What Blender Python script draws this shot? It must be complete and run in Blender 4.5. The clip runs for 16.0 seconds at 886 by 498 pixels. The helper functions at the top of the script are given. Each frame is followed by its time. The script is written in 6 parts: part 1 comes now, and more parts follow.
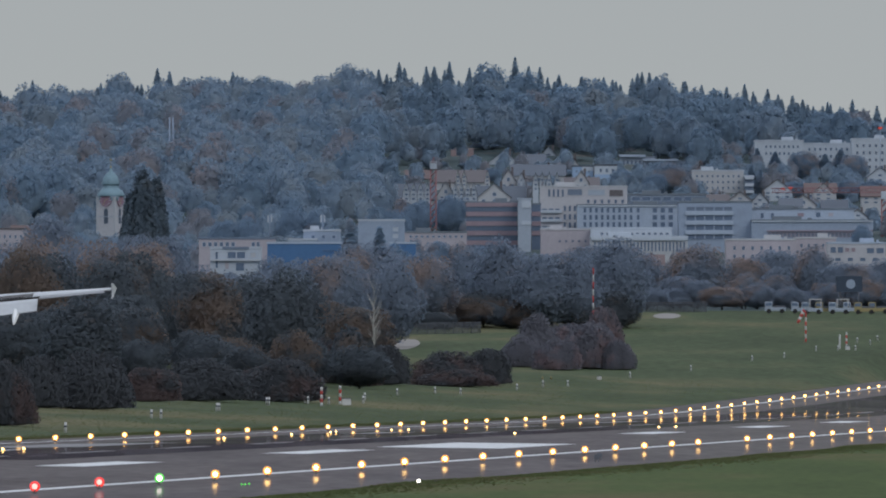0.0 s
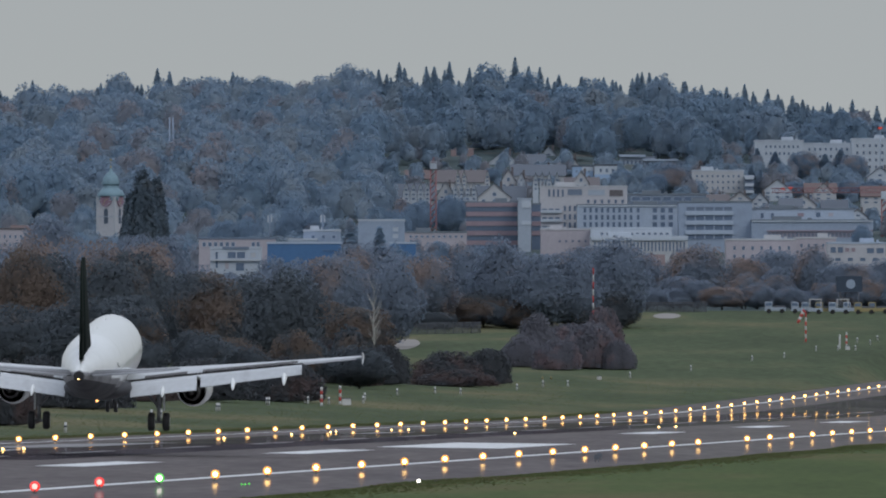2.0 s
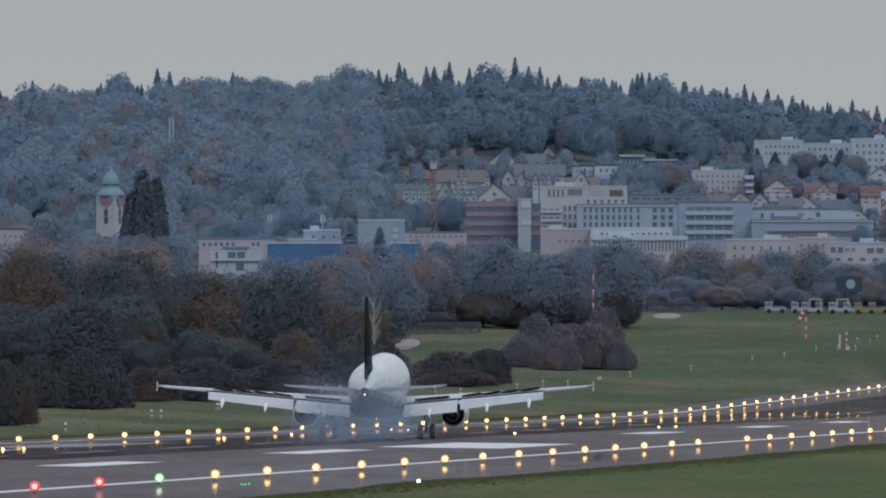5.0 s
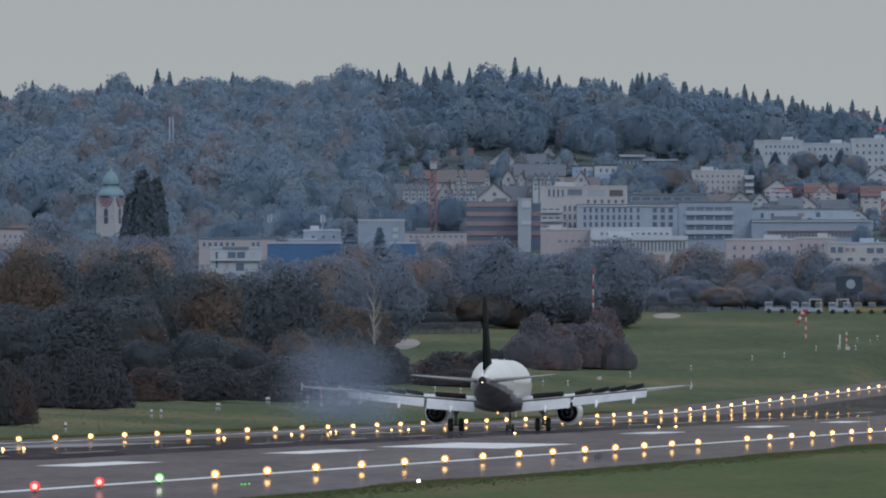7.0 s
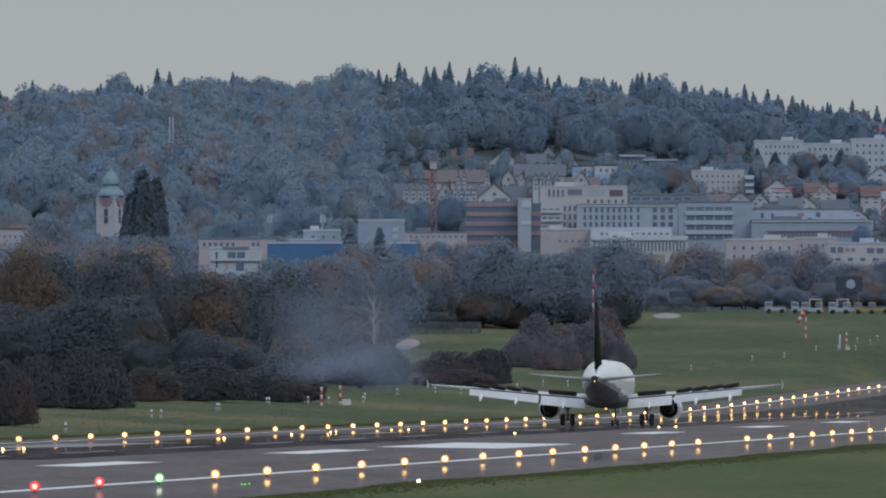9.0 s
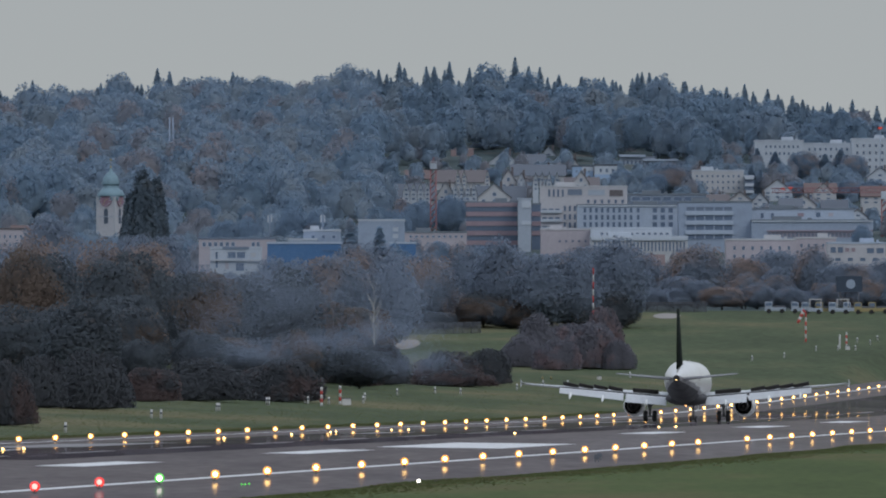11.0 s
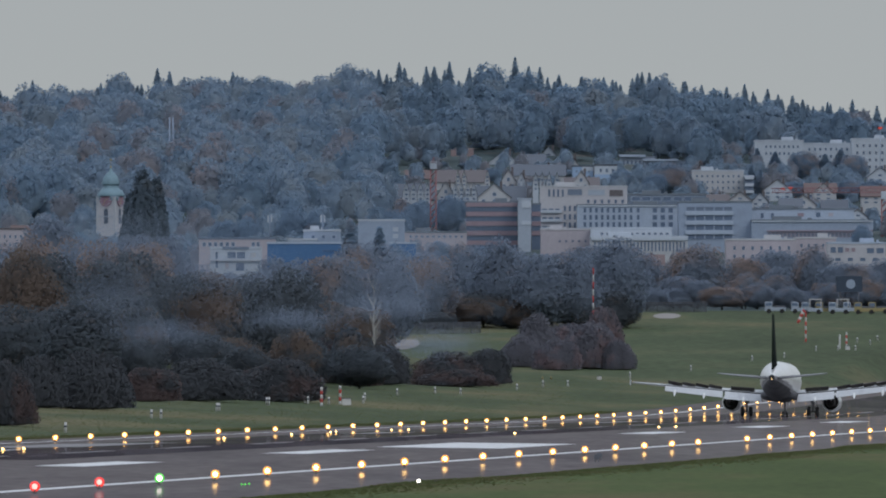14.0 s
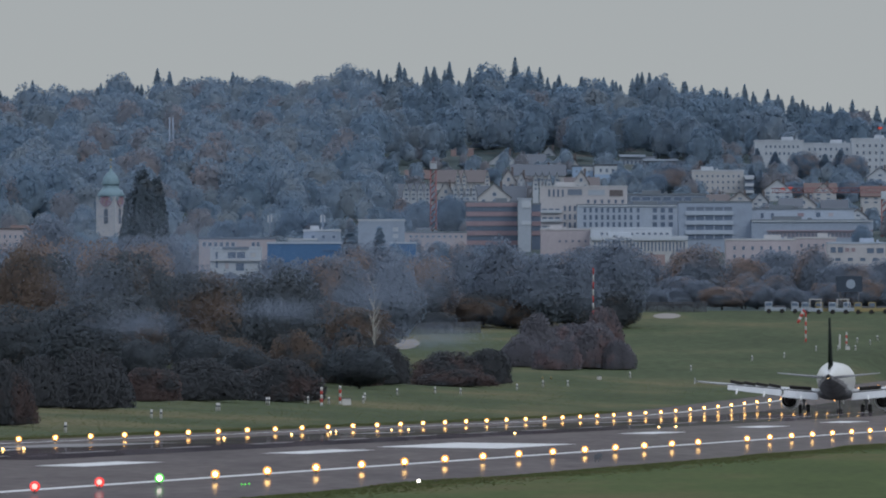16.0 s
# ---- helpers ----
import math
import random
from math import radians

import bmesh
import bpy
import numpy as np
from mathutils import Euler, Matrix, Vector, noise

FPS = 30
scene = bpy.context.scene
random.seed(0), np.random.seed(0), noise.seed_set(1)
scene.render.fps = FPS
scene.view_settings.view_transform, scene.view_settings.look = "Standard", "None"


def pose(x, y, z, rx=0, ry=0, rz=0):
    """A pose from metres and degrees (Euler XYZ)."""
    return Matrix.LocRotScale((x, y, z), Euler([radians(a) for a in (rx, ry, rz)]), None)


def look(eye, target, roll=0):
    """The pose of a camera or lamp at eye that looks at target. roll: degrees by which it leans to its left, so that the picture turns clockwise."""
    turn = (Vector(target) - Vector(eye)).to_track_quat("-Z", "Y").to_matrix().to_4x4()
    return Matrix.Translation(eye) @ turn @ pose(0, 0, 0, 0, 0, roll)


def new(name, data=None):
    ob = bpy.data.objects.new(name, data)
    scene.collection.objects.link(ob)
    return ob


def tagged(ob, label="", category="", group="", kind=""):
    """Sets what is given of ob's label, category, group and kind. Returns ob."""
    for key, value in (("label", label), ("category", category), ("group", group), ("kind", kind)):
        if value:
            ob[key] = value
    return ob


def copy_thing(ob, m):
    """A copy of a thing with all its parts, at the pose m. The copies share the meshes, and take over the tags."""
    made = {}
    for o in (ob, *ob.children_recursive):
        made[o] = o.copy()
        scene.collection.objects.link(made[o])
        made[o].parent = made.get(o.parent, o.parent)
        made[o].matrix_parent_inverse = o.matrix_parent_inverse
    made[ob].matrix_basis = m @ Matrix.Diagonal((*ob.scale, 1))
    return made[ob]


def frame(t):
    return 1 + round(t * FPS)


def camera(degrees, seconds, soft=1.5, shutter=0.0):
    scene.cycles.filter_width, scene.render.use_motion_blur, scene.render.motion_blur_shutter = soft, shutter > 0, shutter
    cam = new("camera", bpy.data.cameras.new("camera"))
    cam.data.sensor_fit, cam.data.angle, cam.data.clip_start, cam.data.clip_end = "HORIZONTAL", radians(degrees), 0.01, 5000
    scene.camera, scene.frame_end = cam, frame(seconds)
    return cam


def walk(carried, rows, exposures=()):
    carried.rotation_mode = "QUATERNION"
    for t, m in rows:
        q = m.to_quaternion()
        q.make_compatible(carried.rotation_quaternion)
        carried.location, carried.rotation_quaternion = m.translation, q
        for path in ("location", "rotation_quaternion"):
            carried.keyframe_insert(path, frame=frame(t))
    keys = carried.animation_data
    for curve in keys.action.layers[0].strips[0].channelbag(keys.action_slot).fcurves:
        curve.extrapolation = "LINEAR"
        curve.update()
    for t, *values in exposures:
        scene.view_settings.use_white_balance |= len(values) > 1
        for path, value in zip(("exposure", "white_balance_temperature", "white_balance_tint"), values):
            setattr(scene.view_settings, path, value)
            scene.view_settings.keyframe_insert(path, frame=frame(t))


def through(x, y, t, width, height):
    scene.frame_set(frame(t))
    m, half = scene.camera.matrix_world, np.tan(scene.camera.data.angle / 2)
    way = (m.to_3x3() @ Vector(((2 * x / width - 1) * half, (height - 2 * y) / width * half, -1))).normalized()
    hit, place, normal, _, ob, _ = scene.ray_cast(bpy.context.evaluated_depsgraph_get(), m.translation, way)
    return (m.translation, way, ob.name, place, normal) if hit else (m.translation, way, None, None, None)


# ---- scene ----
# A still, very long lens on a tripod beside an airfield: x to the right, y along the view, heights above the runway.
EYE = 5.55
cam = camera(3.3892, 16.0, soft=2.0)
STAND = pose(0, 0, EYE, 90 + 0.46268, 0, 0)
walk(cam, ((0.0, STAND), (16.0, STAND)), ((0.0, 0.0), (16.0, 0.0)))

# ---- overcast daylight ----
SUN_EL, SUN_AZ = radians(38), radians(150)
world = bpy.data.worlds.new("overcast_sky")
scene.world = world
world.use_nodes = True
wn, wl = world.node_tree.nodes, world.node_tree.links
wn.clear()
w_out = wn.new("ShaderNodeOutputWorld")
w_bg = wn.new("ShaderNodeBackground")
w_sky = wn.new("ShaderNodeTexSky")
w_sky.sky_type = "NISHITA"
w_sky.sun_disc = False
w_sky.sun_elevation, w_sky.sun_rotation = SUN_EL, SUN_AZ
w_sky.air_density, w_sky.dust_density = 1.0, 4.0
w_scale = wn.new("ShaderNodeVectorMath")
w_scale.operation = "SCALE"
w_scale.inputs["Scale"].default_value = 0.05
w_co = wn.new("ShaderNodeTexCoord")
w_sep = wn.new("ShaderNodeSeparateXYZ")
w_ramp = wn.new("ShaderNodeValToRGB")       # cloud cover: brighter overhead than at the horizon
w_ramp.color_ramp.elements[0].position, w_ramp.color_ramp.elements[0].color = 0.0, (0.43, 0.455, 0.46, 1)
w_ramp.color_ramp.elements[1].position, w_ramp.color_ramp.elements[1].color = 1.0, (0.90, 1.00, 1.20, 1)
e = w_ramp.color_ramp.elements.new(0.03)
e.color = (0.40, 0.43, 0.445, 1)
e = w_ramp.color_ramp.elements.new(0.25)
e.color = (0.52, 0.58, 0.67, 1)
w_mix = wn.new("ShaderNodeMixRGB")
w_mix.inputs[0].default_value = 0.94
wl.new(w_sky.outputs[0], w_scale.inputs[0])
wl.new(w_co.outputs["Generated"], w_sep.inputs[0])
wl.new(w_sep.outputs["Z"], w_ramp.inputs[0])
wl.new(w_scale.outputs[0], w_mix.inputs[1])
wl.new(w_ramp.outputs[0], w_mix.inputs[2])
wl.new(w_mix.outputs[0], w_bg.inputs[0])
wl.new(w_bg.outputs[0], w_out.inputs[0])
w_bg.inputs[1].default_value = 1.0

sun_data = bpy.data.lights.new("sun", "SUN")
sun_data.energy, sun_data.angle, sun_data.color = 0.5, radians(25), (1.0, 0.97, 0.93)
sun = new("sun", sun_data)
sun.matrix_world = look((0, 0, 0), (-math.sin(SUN_AZ) * math.cos(SUN_EL), -math.cos(SUN_AZ) * math.cos(SUN_EL), -math.sin(SUN_EL)))


# ---- materials ----
def mat(name, colour, rough=0.7, vary=0.25, size=1.0, fine=None, bump=0.0, metal=0.0, second=None, amount=0.5,
        random_obj=0.0, sheen=0.0, spec=0.5, coat=0.0, island=0.0, stretch=None, world_space=False):
    """A Principled surface: colour varied at two scales of noise (size and fine, in metres), patches of a second colour, relief."""
    m = bpy.data.materials.new(name)
    m.use_nodes = True
    n, l = m.node_tree.nodes, m.node_tree.links
    b = n["Principled BSDF"]
    b.inputs["Roughness"].default_value = rough
    b.inputs["Metallic"].default_value = metal
    b.inputs["Specular IOR Level"].default_value = spec
    b.inputs["Sheen Weight"].default_value = sheen
    b.inputs["Coat Weight"].default_value = coat
    b.inputs["Coat Roughness"].default_value = 0.15
    if world_space:
        co = n.new("ShaderNodeNewGeometry").outputs["Position"]
    else:
        co = n.new("ShaderNodeTexCoord").outputs["Object"]
    if stretch:
        mp = n.new("ShaderNodeMapping")
        mp.inputs["Scale"].default_value = stretch
        l.new(co, mp.inputs[0])
        co = mp.outputs[0]
    a = n.new("ShaderNodeTexNoise")
    a.inputs["Scale"].default_value = 1 / size
    a.inputs["Detail"].default_value = 4
    c = n.new("ShaderNodeTexNoise")
    c.inputs["Scale"].default_value = 1 / (fine or size / 9)
    c.inputs["Detail"].default_value = 5
    l.new(co, a.inputs["Vector"])
    l.new(co, c.inputs["Vector"])
    add = n.new("ShaderNodeMath")
    add.operation = "ADD"
    l.new(a.outputs["Fac"], add.inputs[0])
    l.new(c.outputs["Fac"], add.inputs[1])
    rng = n.new("ShaderNodeMapRange")
    rng.inputs[1].default_value, rng.inputs[2].default_value = 0.6, 1.4
    rng.inputs[3].default_value, rng.inputs[4].default_value = 1 - vary, 1 + vary
    l.new(add.outputs[0], rng.inputs[0])
    mix = n.new("ShaderNodeMixRGB")
    mix.inputs[1].default_value = (*colour, 1)
    mix.inputs[2].default_value = (*(second or colour), 1)
    mr = n.new("ShaderNodeMapRange")
    mr.inputs[1].default_value, mr.inputs[2].default_value = 0.62 - 0.25 * amount, 0.78 - 0.25 * amount
    if random_obj:
        info = n.new("ShaderNodeObjectInfo")
        blend = n.new("ShaderNodeMath")
        blend.operation = "MULTIPLY_ADD"
        blend.inputs[1].default_value, blend.inputs[2].default_value = random_obj, -random_obj / 2
        l.new(info.outputs["Random"], blend.inputs[0])
        s = n.new("ShaderNodeMath")
        s.operation = "ADD"
        l.new(a.outputs["Fac"], s.inputs[0])
        l.new(blend.outputs[0], s.inputs[1])
        l.new(s.outputs[0], mr.inputs[0])
    else:
        l.new(a.outputs["Fac"], mr.inputs[0])
    l.new(mr.outputs[0], mix.inputs[0])
    scale = n.new("ShaderNodeVectorMath")
    scale.operation = "SCALE"
    l.new(mix.outputs[0], scale.inputs[0])
    val = rng.outputs[0]
    if island:
        g = n.new("ShaderNodeNewGeometry")
        im = n.new("ShaderNodeMapRange")
        im.inputs[3].default_value, im.inputs[4].default_value = 1 - island, 1 + island
        l.new(g.outputs["Random Per Island"], im.inputs[0])
        mul = n.new("ShaderNodeMath")
        mul.operation = "MULTIPLY"
        l.new(val, mul.inputs[0])
        l.new(im.outputs[0], mul.inputs[1])
        val = mul.outputs[0]
    l.new(val, scale.inputs["Scale"])
    l.new(scale.outputs[0], b.inputs["Base Color"])
    if bump:
        bp = n.new("ShaderNodeBump")
        bp.inputs["Distance"].default_value = bump
        bp.inputs["Strength"].default_value = 0.6
        l.new(add.outputs[0], bp.inputs["Height"])
        l.new(bp.outputs[0], b.inputs["Normal"])
    return m


def glow(name, colour, strength):
    m = bpy.data.materials.new(name)
    m.use_nodes = True
    b = m.node_tree.nodes["Principled BSDF"]
    b.inputs["Base Color"].default_value = (0.02, 0.02, 0.02, 1)
    b.inputs["Emission Color"].default_value = (*colour, 1)
    b.inputs["Emission Strength"].default_value = strength
    return m


M = {}
M["grass"] = mat("grass", (0.066, 0.086, 0.043), 0.9, 0.42, 26, 1.6, 0.06, second=(0.108, 0.099, 0.052), amount=0.55, world_space=True, stretch=(1.0, 0.22, 1.0), spec=0.1)


def wet(name, colour, second, dry_size, wet_lo, wet_hi, gloss=0.03):
    """Rough tarmac with a broken film of water on it."""
    m = mat(name, colour, 0.85, 0.22, dry_size, 0.9, 0.0, second=second, amount=0.6, world_space=True, stretch=(1.0, 0.08, 1.0), spec=0.0)
    n, l = m.node_tree.nodes, m.node_tree.links
    dry, out = n["Principled BSDF"], n["Material Output"]
    film = n.new("ShaderNodeBsdfGlossy")
    film.inputs["Roughness"].default_value = gloss
    film.inputs["Color"].default_value = (0.9, 0.9, 0.9, 1)
    g = n.new("ShaderNodeNewGeometry")
    mp = n.new("ShaderNodeMapping")
    mp.inputs["Scale"].default_value = (0.25, 0.02, 1)
    t = n.new("ShaderNodeTexNoise")
    t.inputs["Scale"].default_value, t.inputs["Detail"].default_value = 1.0, 4
    r = n.new("ShaderNodeMapRange")
    r.inputs[1].default_value, r.inputs[2].default_value = 0.35, 0.65
    r.inputs[3].default_value, r.inputs[4].default_value = wet_lo, wet_hi
    mix = n.new("ShaderNodeMixShader")
    l.new(g.outputs["Position"], mp.inputs[0])
    l.new(mp.outputs[0], t.inputs["Vector"])
    l.new(t.outputs["Fac"], r.inputs[0])
    l.new(r.outputs[0], mix.inputs[0])
    l.new(dry.outputs[0], mix.inputs[1])
    l.new(film.outputs[0], mix.inputs[2])
    l.new(mix.outputs[0], out.inputs[0])
    return m


M["tarmac"] = wet("wet_tarmac", (0.170, 0.152, 0.150), (0.130, 0.117, 0.117), 14, 0.06, 0.22)
M["rubber"] = wet("rubber_marks", (0.066, 0.056, 0.063), (0.092, 0.079, 0.086), 7, 0.20, 0.46, 0.02)
M["paint_white"] = mat("worn_white_paint", (0.62, 0.62, 0.62), 0.45, 0.18, 3, 0.4, 0.0, second=(0.36, 0.36, 0.36), amount=0.35, world_space=True)
M["paint_worn"] = mat("rubber_covered_paint", (0.17, 0.165, 0.165), 0.6, 0.2, 3, 0.4, 0.0, second=(0.11, 0.105, 0.11), amount=0.5, world_space=True)
M["sand"] = mat("bare_sand", (0.24, 0.22, 0.205), 0.9, 0.15, 5)
M["bark"] = mat("bark", (0.07, 0.058, 0.05), 0.9, 0.3, 0.8, bump=0.02)
M["birch"] = mat("pale_bark", (0.42, 0.41, 0.39), 0.8, 0.3, 0.8)


def leafy(name, colour, second, amount, size, fine, random_obj=0.0, island=0.2, world_space=False, through=0.5):
    """Foliage: a leaf surface through which some light shines."""
    m = mat(name, colour, 0.75, 0.25, size, fine, second=second, amount=amount, random_obj=random_obj, island=island, world_space=world_space, spec=0.3)
    n, l = m.node_tree.nodes, m.node_tree.links
    b, out = n["Principled BSDF"], n["Material Output"]
    t = n.new("ShaderNodeBsdfTranslucent")
    l.new(b.inputs["Base Color"].links[0].from_socket, t.inputs["Color"])
    mix = n.new("ShaderNodeMixShader")
    mix.inputs[0].default_value = through
    l.new(b.outputs[0], mix.inputs[1])
    l.new(t.outputs[0], mix.inputs[2])
    l.new(mix.outputs[0], out.inputs[0])
    return m


# Wood and bush tones are lifted towards blue-grey, haze put into the colour.
M["leaf_dark"] = leafy("dark_foliage", (0.115, 0.137, 0.158), (0.184, 0.145, 0.122), 0.24, 5, 0.8, 0.50, island=0.12, through=0.5)
M["leaf_mid"] = leafy("haze_tinted_autumn_foliage", (0.228, 0.277, 0.349), (0.315, 0.259, 0.244), 0.24, 6, 0.9, 0.55, island=0.10, through=0.5)
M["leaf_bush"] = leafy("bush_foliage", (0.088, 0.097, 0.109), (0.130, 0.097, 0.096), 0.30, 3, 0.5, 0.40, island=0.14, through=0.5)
# Bush foliage for farther off: paler and bluer, with haze painted in.
M["leaf_bush_far"] = leafy("haze_tinted_bush_foliage", (0.183, 0.185, 0.215), (0.239, 0.183, 0.193), 0.32, 3, 0.5, 0.40, island=0.10, through=0.5)
M["leaf_poplar"] = leafy("haze_tinted_poplar_foliage", (0.135, 0.181, 0.225), (0.149, 0.178, 0.205), 0.3, 3, 0.5, island=0.12, through=0.5)
# Hill and town trees: blue distance haze is mixed into these leaf colours.
M["leaf_far"] = leafy("haze_tinted_hill_foliage", (0.265, 0.352, 0.446), (0.292, 0.353, 0.413), 0.4, 9, 2.0, island=0.05, world_space=True, through=0.5)
M["leaf_far_dark"] = leafy("haze_tinted_dark_hill_foliage", (0.224, 0.316, 0.413), (0.243, 0.323, 0.408), 0.3, 9, 2.0, island=0.05, world_space=True, through=0.5)
M["leaf_far_olive"] = leafy("haze_tinted_olive_hill_foliage", (0.277, 0.343, 0.405), (0.295, 0.337, 0.376), 0.4, 9, 2.0, island=0.05, world_space=True, through=0.5)
M["leaf_far_rust"] = leafy("haze_tinted_rusty_hill_foliage", (0.284, 0.310, 0.360), (0.324, 0.305, 0.322), 0.4, 9, 2.0, island=0.05, world_space=True, through=0.5)
M["leaf_spruce"] = leafy("haze_tinted_spruce_foliage", (0.217, 0.306, 0.398), (0.232, 0.315, 0.396), 0.2, 9, 1.5, island=0.05, world_space=True, through=0.5)
M["leaf_town"] = leafy("haze_tinted_town_tree_foliage", (0.231, 0.323, 0.432), (0.345, 0.317, 0.330), 0.20, 5, 1.0, 0.5, island=0.08, through=0.5)
M["grass_near"] = mat("olive_grass", (0.066, 0.092, 0.028), 0.9, 0.34, 14, 0.5, 0.0, second=(0.092, 0.084, 0.036), amount=0.6, world_space=True, stretch=(1.0, 0.12, 1.0), spec=0.1)
M["grass_blades"] = leafy("grass_blades", (0.120, 0.146, 0.052), (0.150, 0.132, 0.064), 0.55, 12, 1.2, island=0.05, world_space=True)
M["leaf_litter"] = mat("woodland_floor", (0.075, 0.102, 0.105), 0.9, 0.25, 12, 1.5, second=(0.12, 0.11, 0.10), amount=0.3, world_space=True, spec=0.1)


# ---- building blocks ----
def part(name, bm, material, parent=None, label=""):
    """Link a bmesh as one mesh object under a thing or a part."""
    me = bpy.data.meshes.new(name)
    bm.to_mesh(me)
    bm.free()
    for m_ in material if isinstance(material, (list, tuple)) else [material]:
        me.materials.append(m_)
    ob = new(name, me)
    ob.parent = parent
    if label:
        tagged(ob, label)
    return ob


def share(name, me, parent, m):
    ob = new(name, me)
    ob.parent = parent
    ob.matrix_basis = m
    return ob


def box(bm, x0, x1, y0, y1, z0, z1, mi=0, m=None):
    vs = [bm.verts.new((x, y, z)) for z in (z0, z1) for y in (y0, y1) for x in (x0, x1)]
    for f in ((0, 2, 3, 1), (4, 5, 7, 6), (0, 1, 5, 4), (2, 6, 7, 3), (0, 4, 6, 2), (1, 3, 7, 5)):
        bm.faces.new([vs[i] for i in f]).material_index = mi
    if m is not None:
        bmesh.ops.transform(bm, matrix=m, verts=vs)
    return vs


def bevel(bm, w):
    bmesh.ops.bevel(bm, geom=bm.edges[:] + bm.verts[:], offset=w, segments=2, affect="EDGES", profile=0.6)
    return bm


def loft(bm, rings, close=True, smooth=True, mi=0):
    """Skin rings of equal count; close caps both ends."""
    vr = [[bm.verts.new(p) for p in r] for r in rings]
    k = len(vr[0])
    for a, b in zip(vr, vr[1:]):
        for i in range(k):
            f = bm.faces.new((a[i], a[(i + 1) % k], b[(i + 1) % k], b[i]))
            f.smooth, f.material_index = smooth, mi
    if close:
        bm.faces.new(vr[0][::-1]).material_index = mi
        bm.faces.new(vr[-1]).material_index = mi
    return vr


def tube(bm, p, q, r0, r1=None, k=10, mi=0):
    p, q = Vector(p), Vector(q)
    r1 = r0 if r1 is None else r1
    t = (q - p).to_track_quat("Z", "Y").to_matrix()
    rings = [[c + t @ Vector((math.cos(a) * r, math.sin(a) * r, 0)) for a in (i * math.tau / k for i in range(k))] for c, r in ((p, r0), (q, r1))]
    return loft(bm, rings, mi=mi)


def ball(bm, c, r, sub=2, mi=0):
    vs = bmesh.ops.create_icosphere(bm, subdivisions=sub, radius=r, matrix=Matrix.Translation(c))["verts"]
    for f in {f for v in vs for f in v.link_faces}:
        f.smooth, f.material_index = True, mi


def empty(name, x, y, z, label, category, group="", rz=0):
    ob = new(name)
    ob.matrix_basis = pose(x, y, z, 0, 0, rz)
    return tagged(ob, label, category, group)


def mesh_np(name, v, faces, material, normals=None):
    """A mesh from arrays of corners and equal-sided faces."""
    me = bpy.data.meshes.new(name)
    v, faces = np.asarray(v, np.float32), np.asarray(faces, np.int32)
    me.vertices.add(len(v))
    me.vertices.foreach_set("co", v.ravel())
    k = faces.shape[1]
    me.loops.add(faces.size)
    me.loops.foreach_set("vertex_index", faces.ravel())
    me.polygons.add(len(faces))
    me.polygons.foreach_set("loop_start", np.arange(0, faces.size, k, dtype=np.int32))
    for m_ in material if isinstance(material, (list, tuple)) else [material]:
        me.materials.append(m_)
    me.update(calc_edges=True)
    if normals is not None:                 # soft shading that follows the crown, not each leaf
        me.polygons.foreach_set("use_smooth", np.ones(len(faces), bool))
        me.normals_split_custom_set_from_vertices([tuple(n_) for n_ in normals])
    return me


# ---- ground, runway ----
HEAD = 0.08853          # the runway runs away to the right
AXIS = -109.6


def axis_x(y):
    return AXIS + HEAD * y


def lift(y):
    """Height of the runway's crown along its length: level, then rising."""
    a = (y - 1850) / 60
    return 0.2 + 0.0066 * 60 * np.logaddexp(0, a)


FAR = ((2400, 5.4), (3000, 17), (3400, 22), (3900, 32), (4150, 46), (4400, 66), (4600, 80), (4780, 88.5), (5000, 89.5), (6000, 60))
WEST, EAST = -36.0, 40.0    # edges of the paving, from the axis


def ground_z(x, y):
    q = x - axis_x(y)
    fall = 0.013 * np.minimum(np.abs(q), 40)
    near = lift(y) - fall + 0.045 * np.clip(-q - 36, 0, 70) + 0.03
    near = np.where((q > WEST) & (q < EAST), near - 0.16, near)
    far = np.interp(y, [k for k, _ in FAR], [k for _, k in FAR]) * (1 - np.where(x < 0, 0.07, 0.16) * np.clip(np.abs(x) / 140, 0, 1.6) ** 2 * np.clip((y - 3900) / 800, 0, 1))
    w = np.clip((y - 2250) / 250, 0, 1)
    w = w * w * (3 - 2 * w)
    return near * (1 - w) + np.where((q > WEST - 2) & (q < EAST + 2) & (y < 2700), np.minimum(near, far), far) * w


def gz(x, y):
    return float(ground_z(np.float64(x), np.float64(y)))


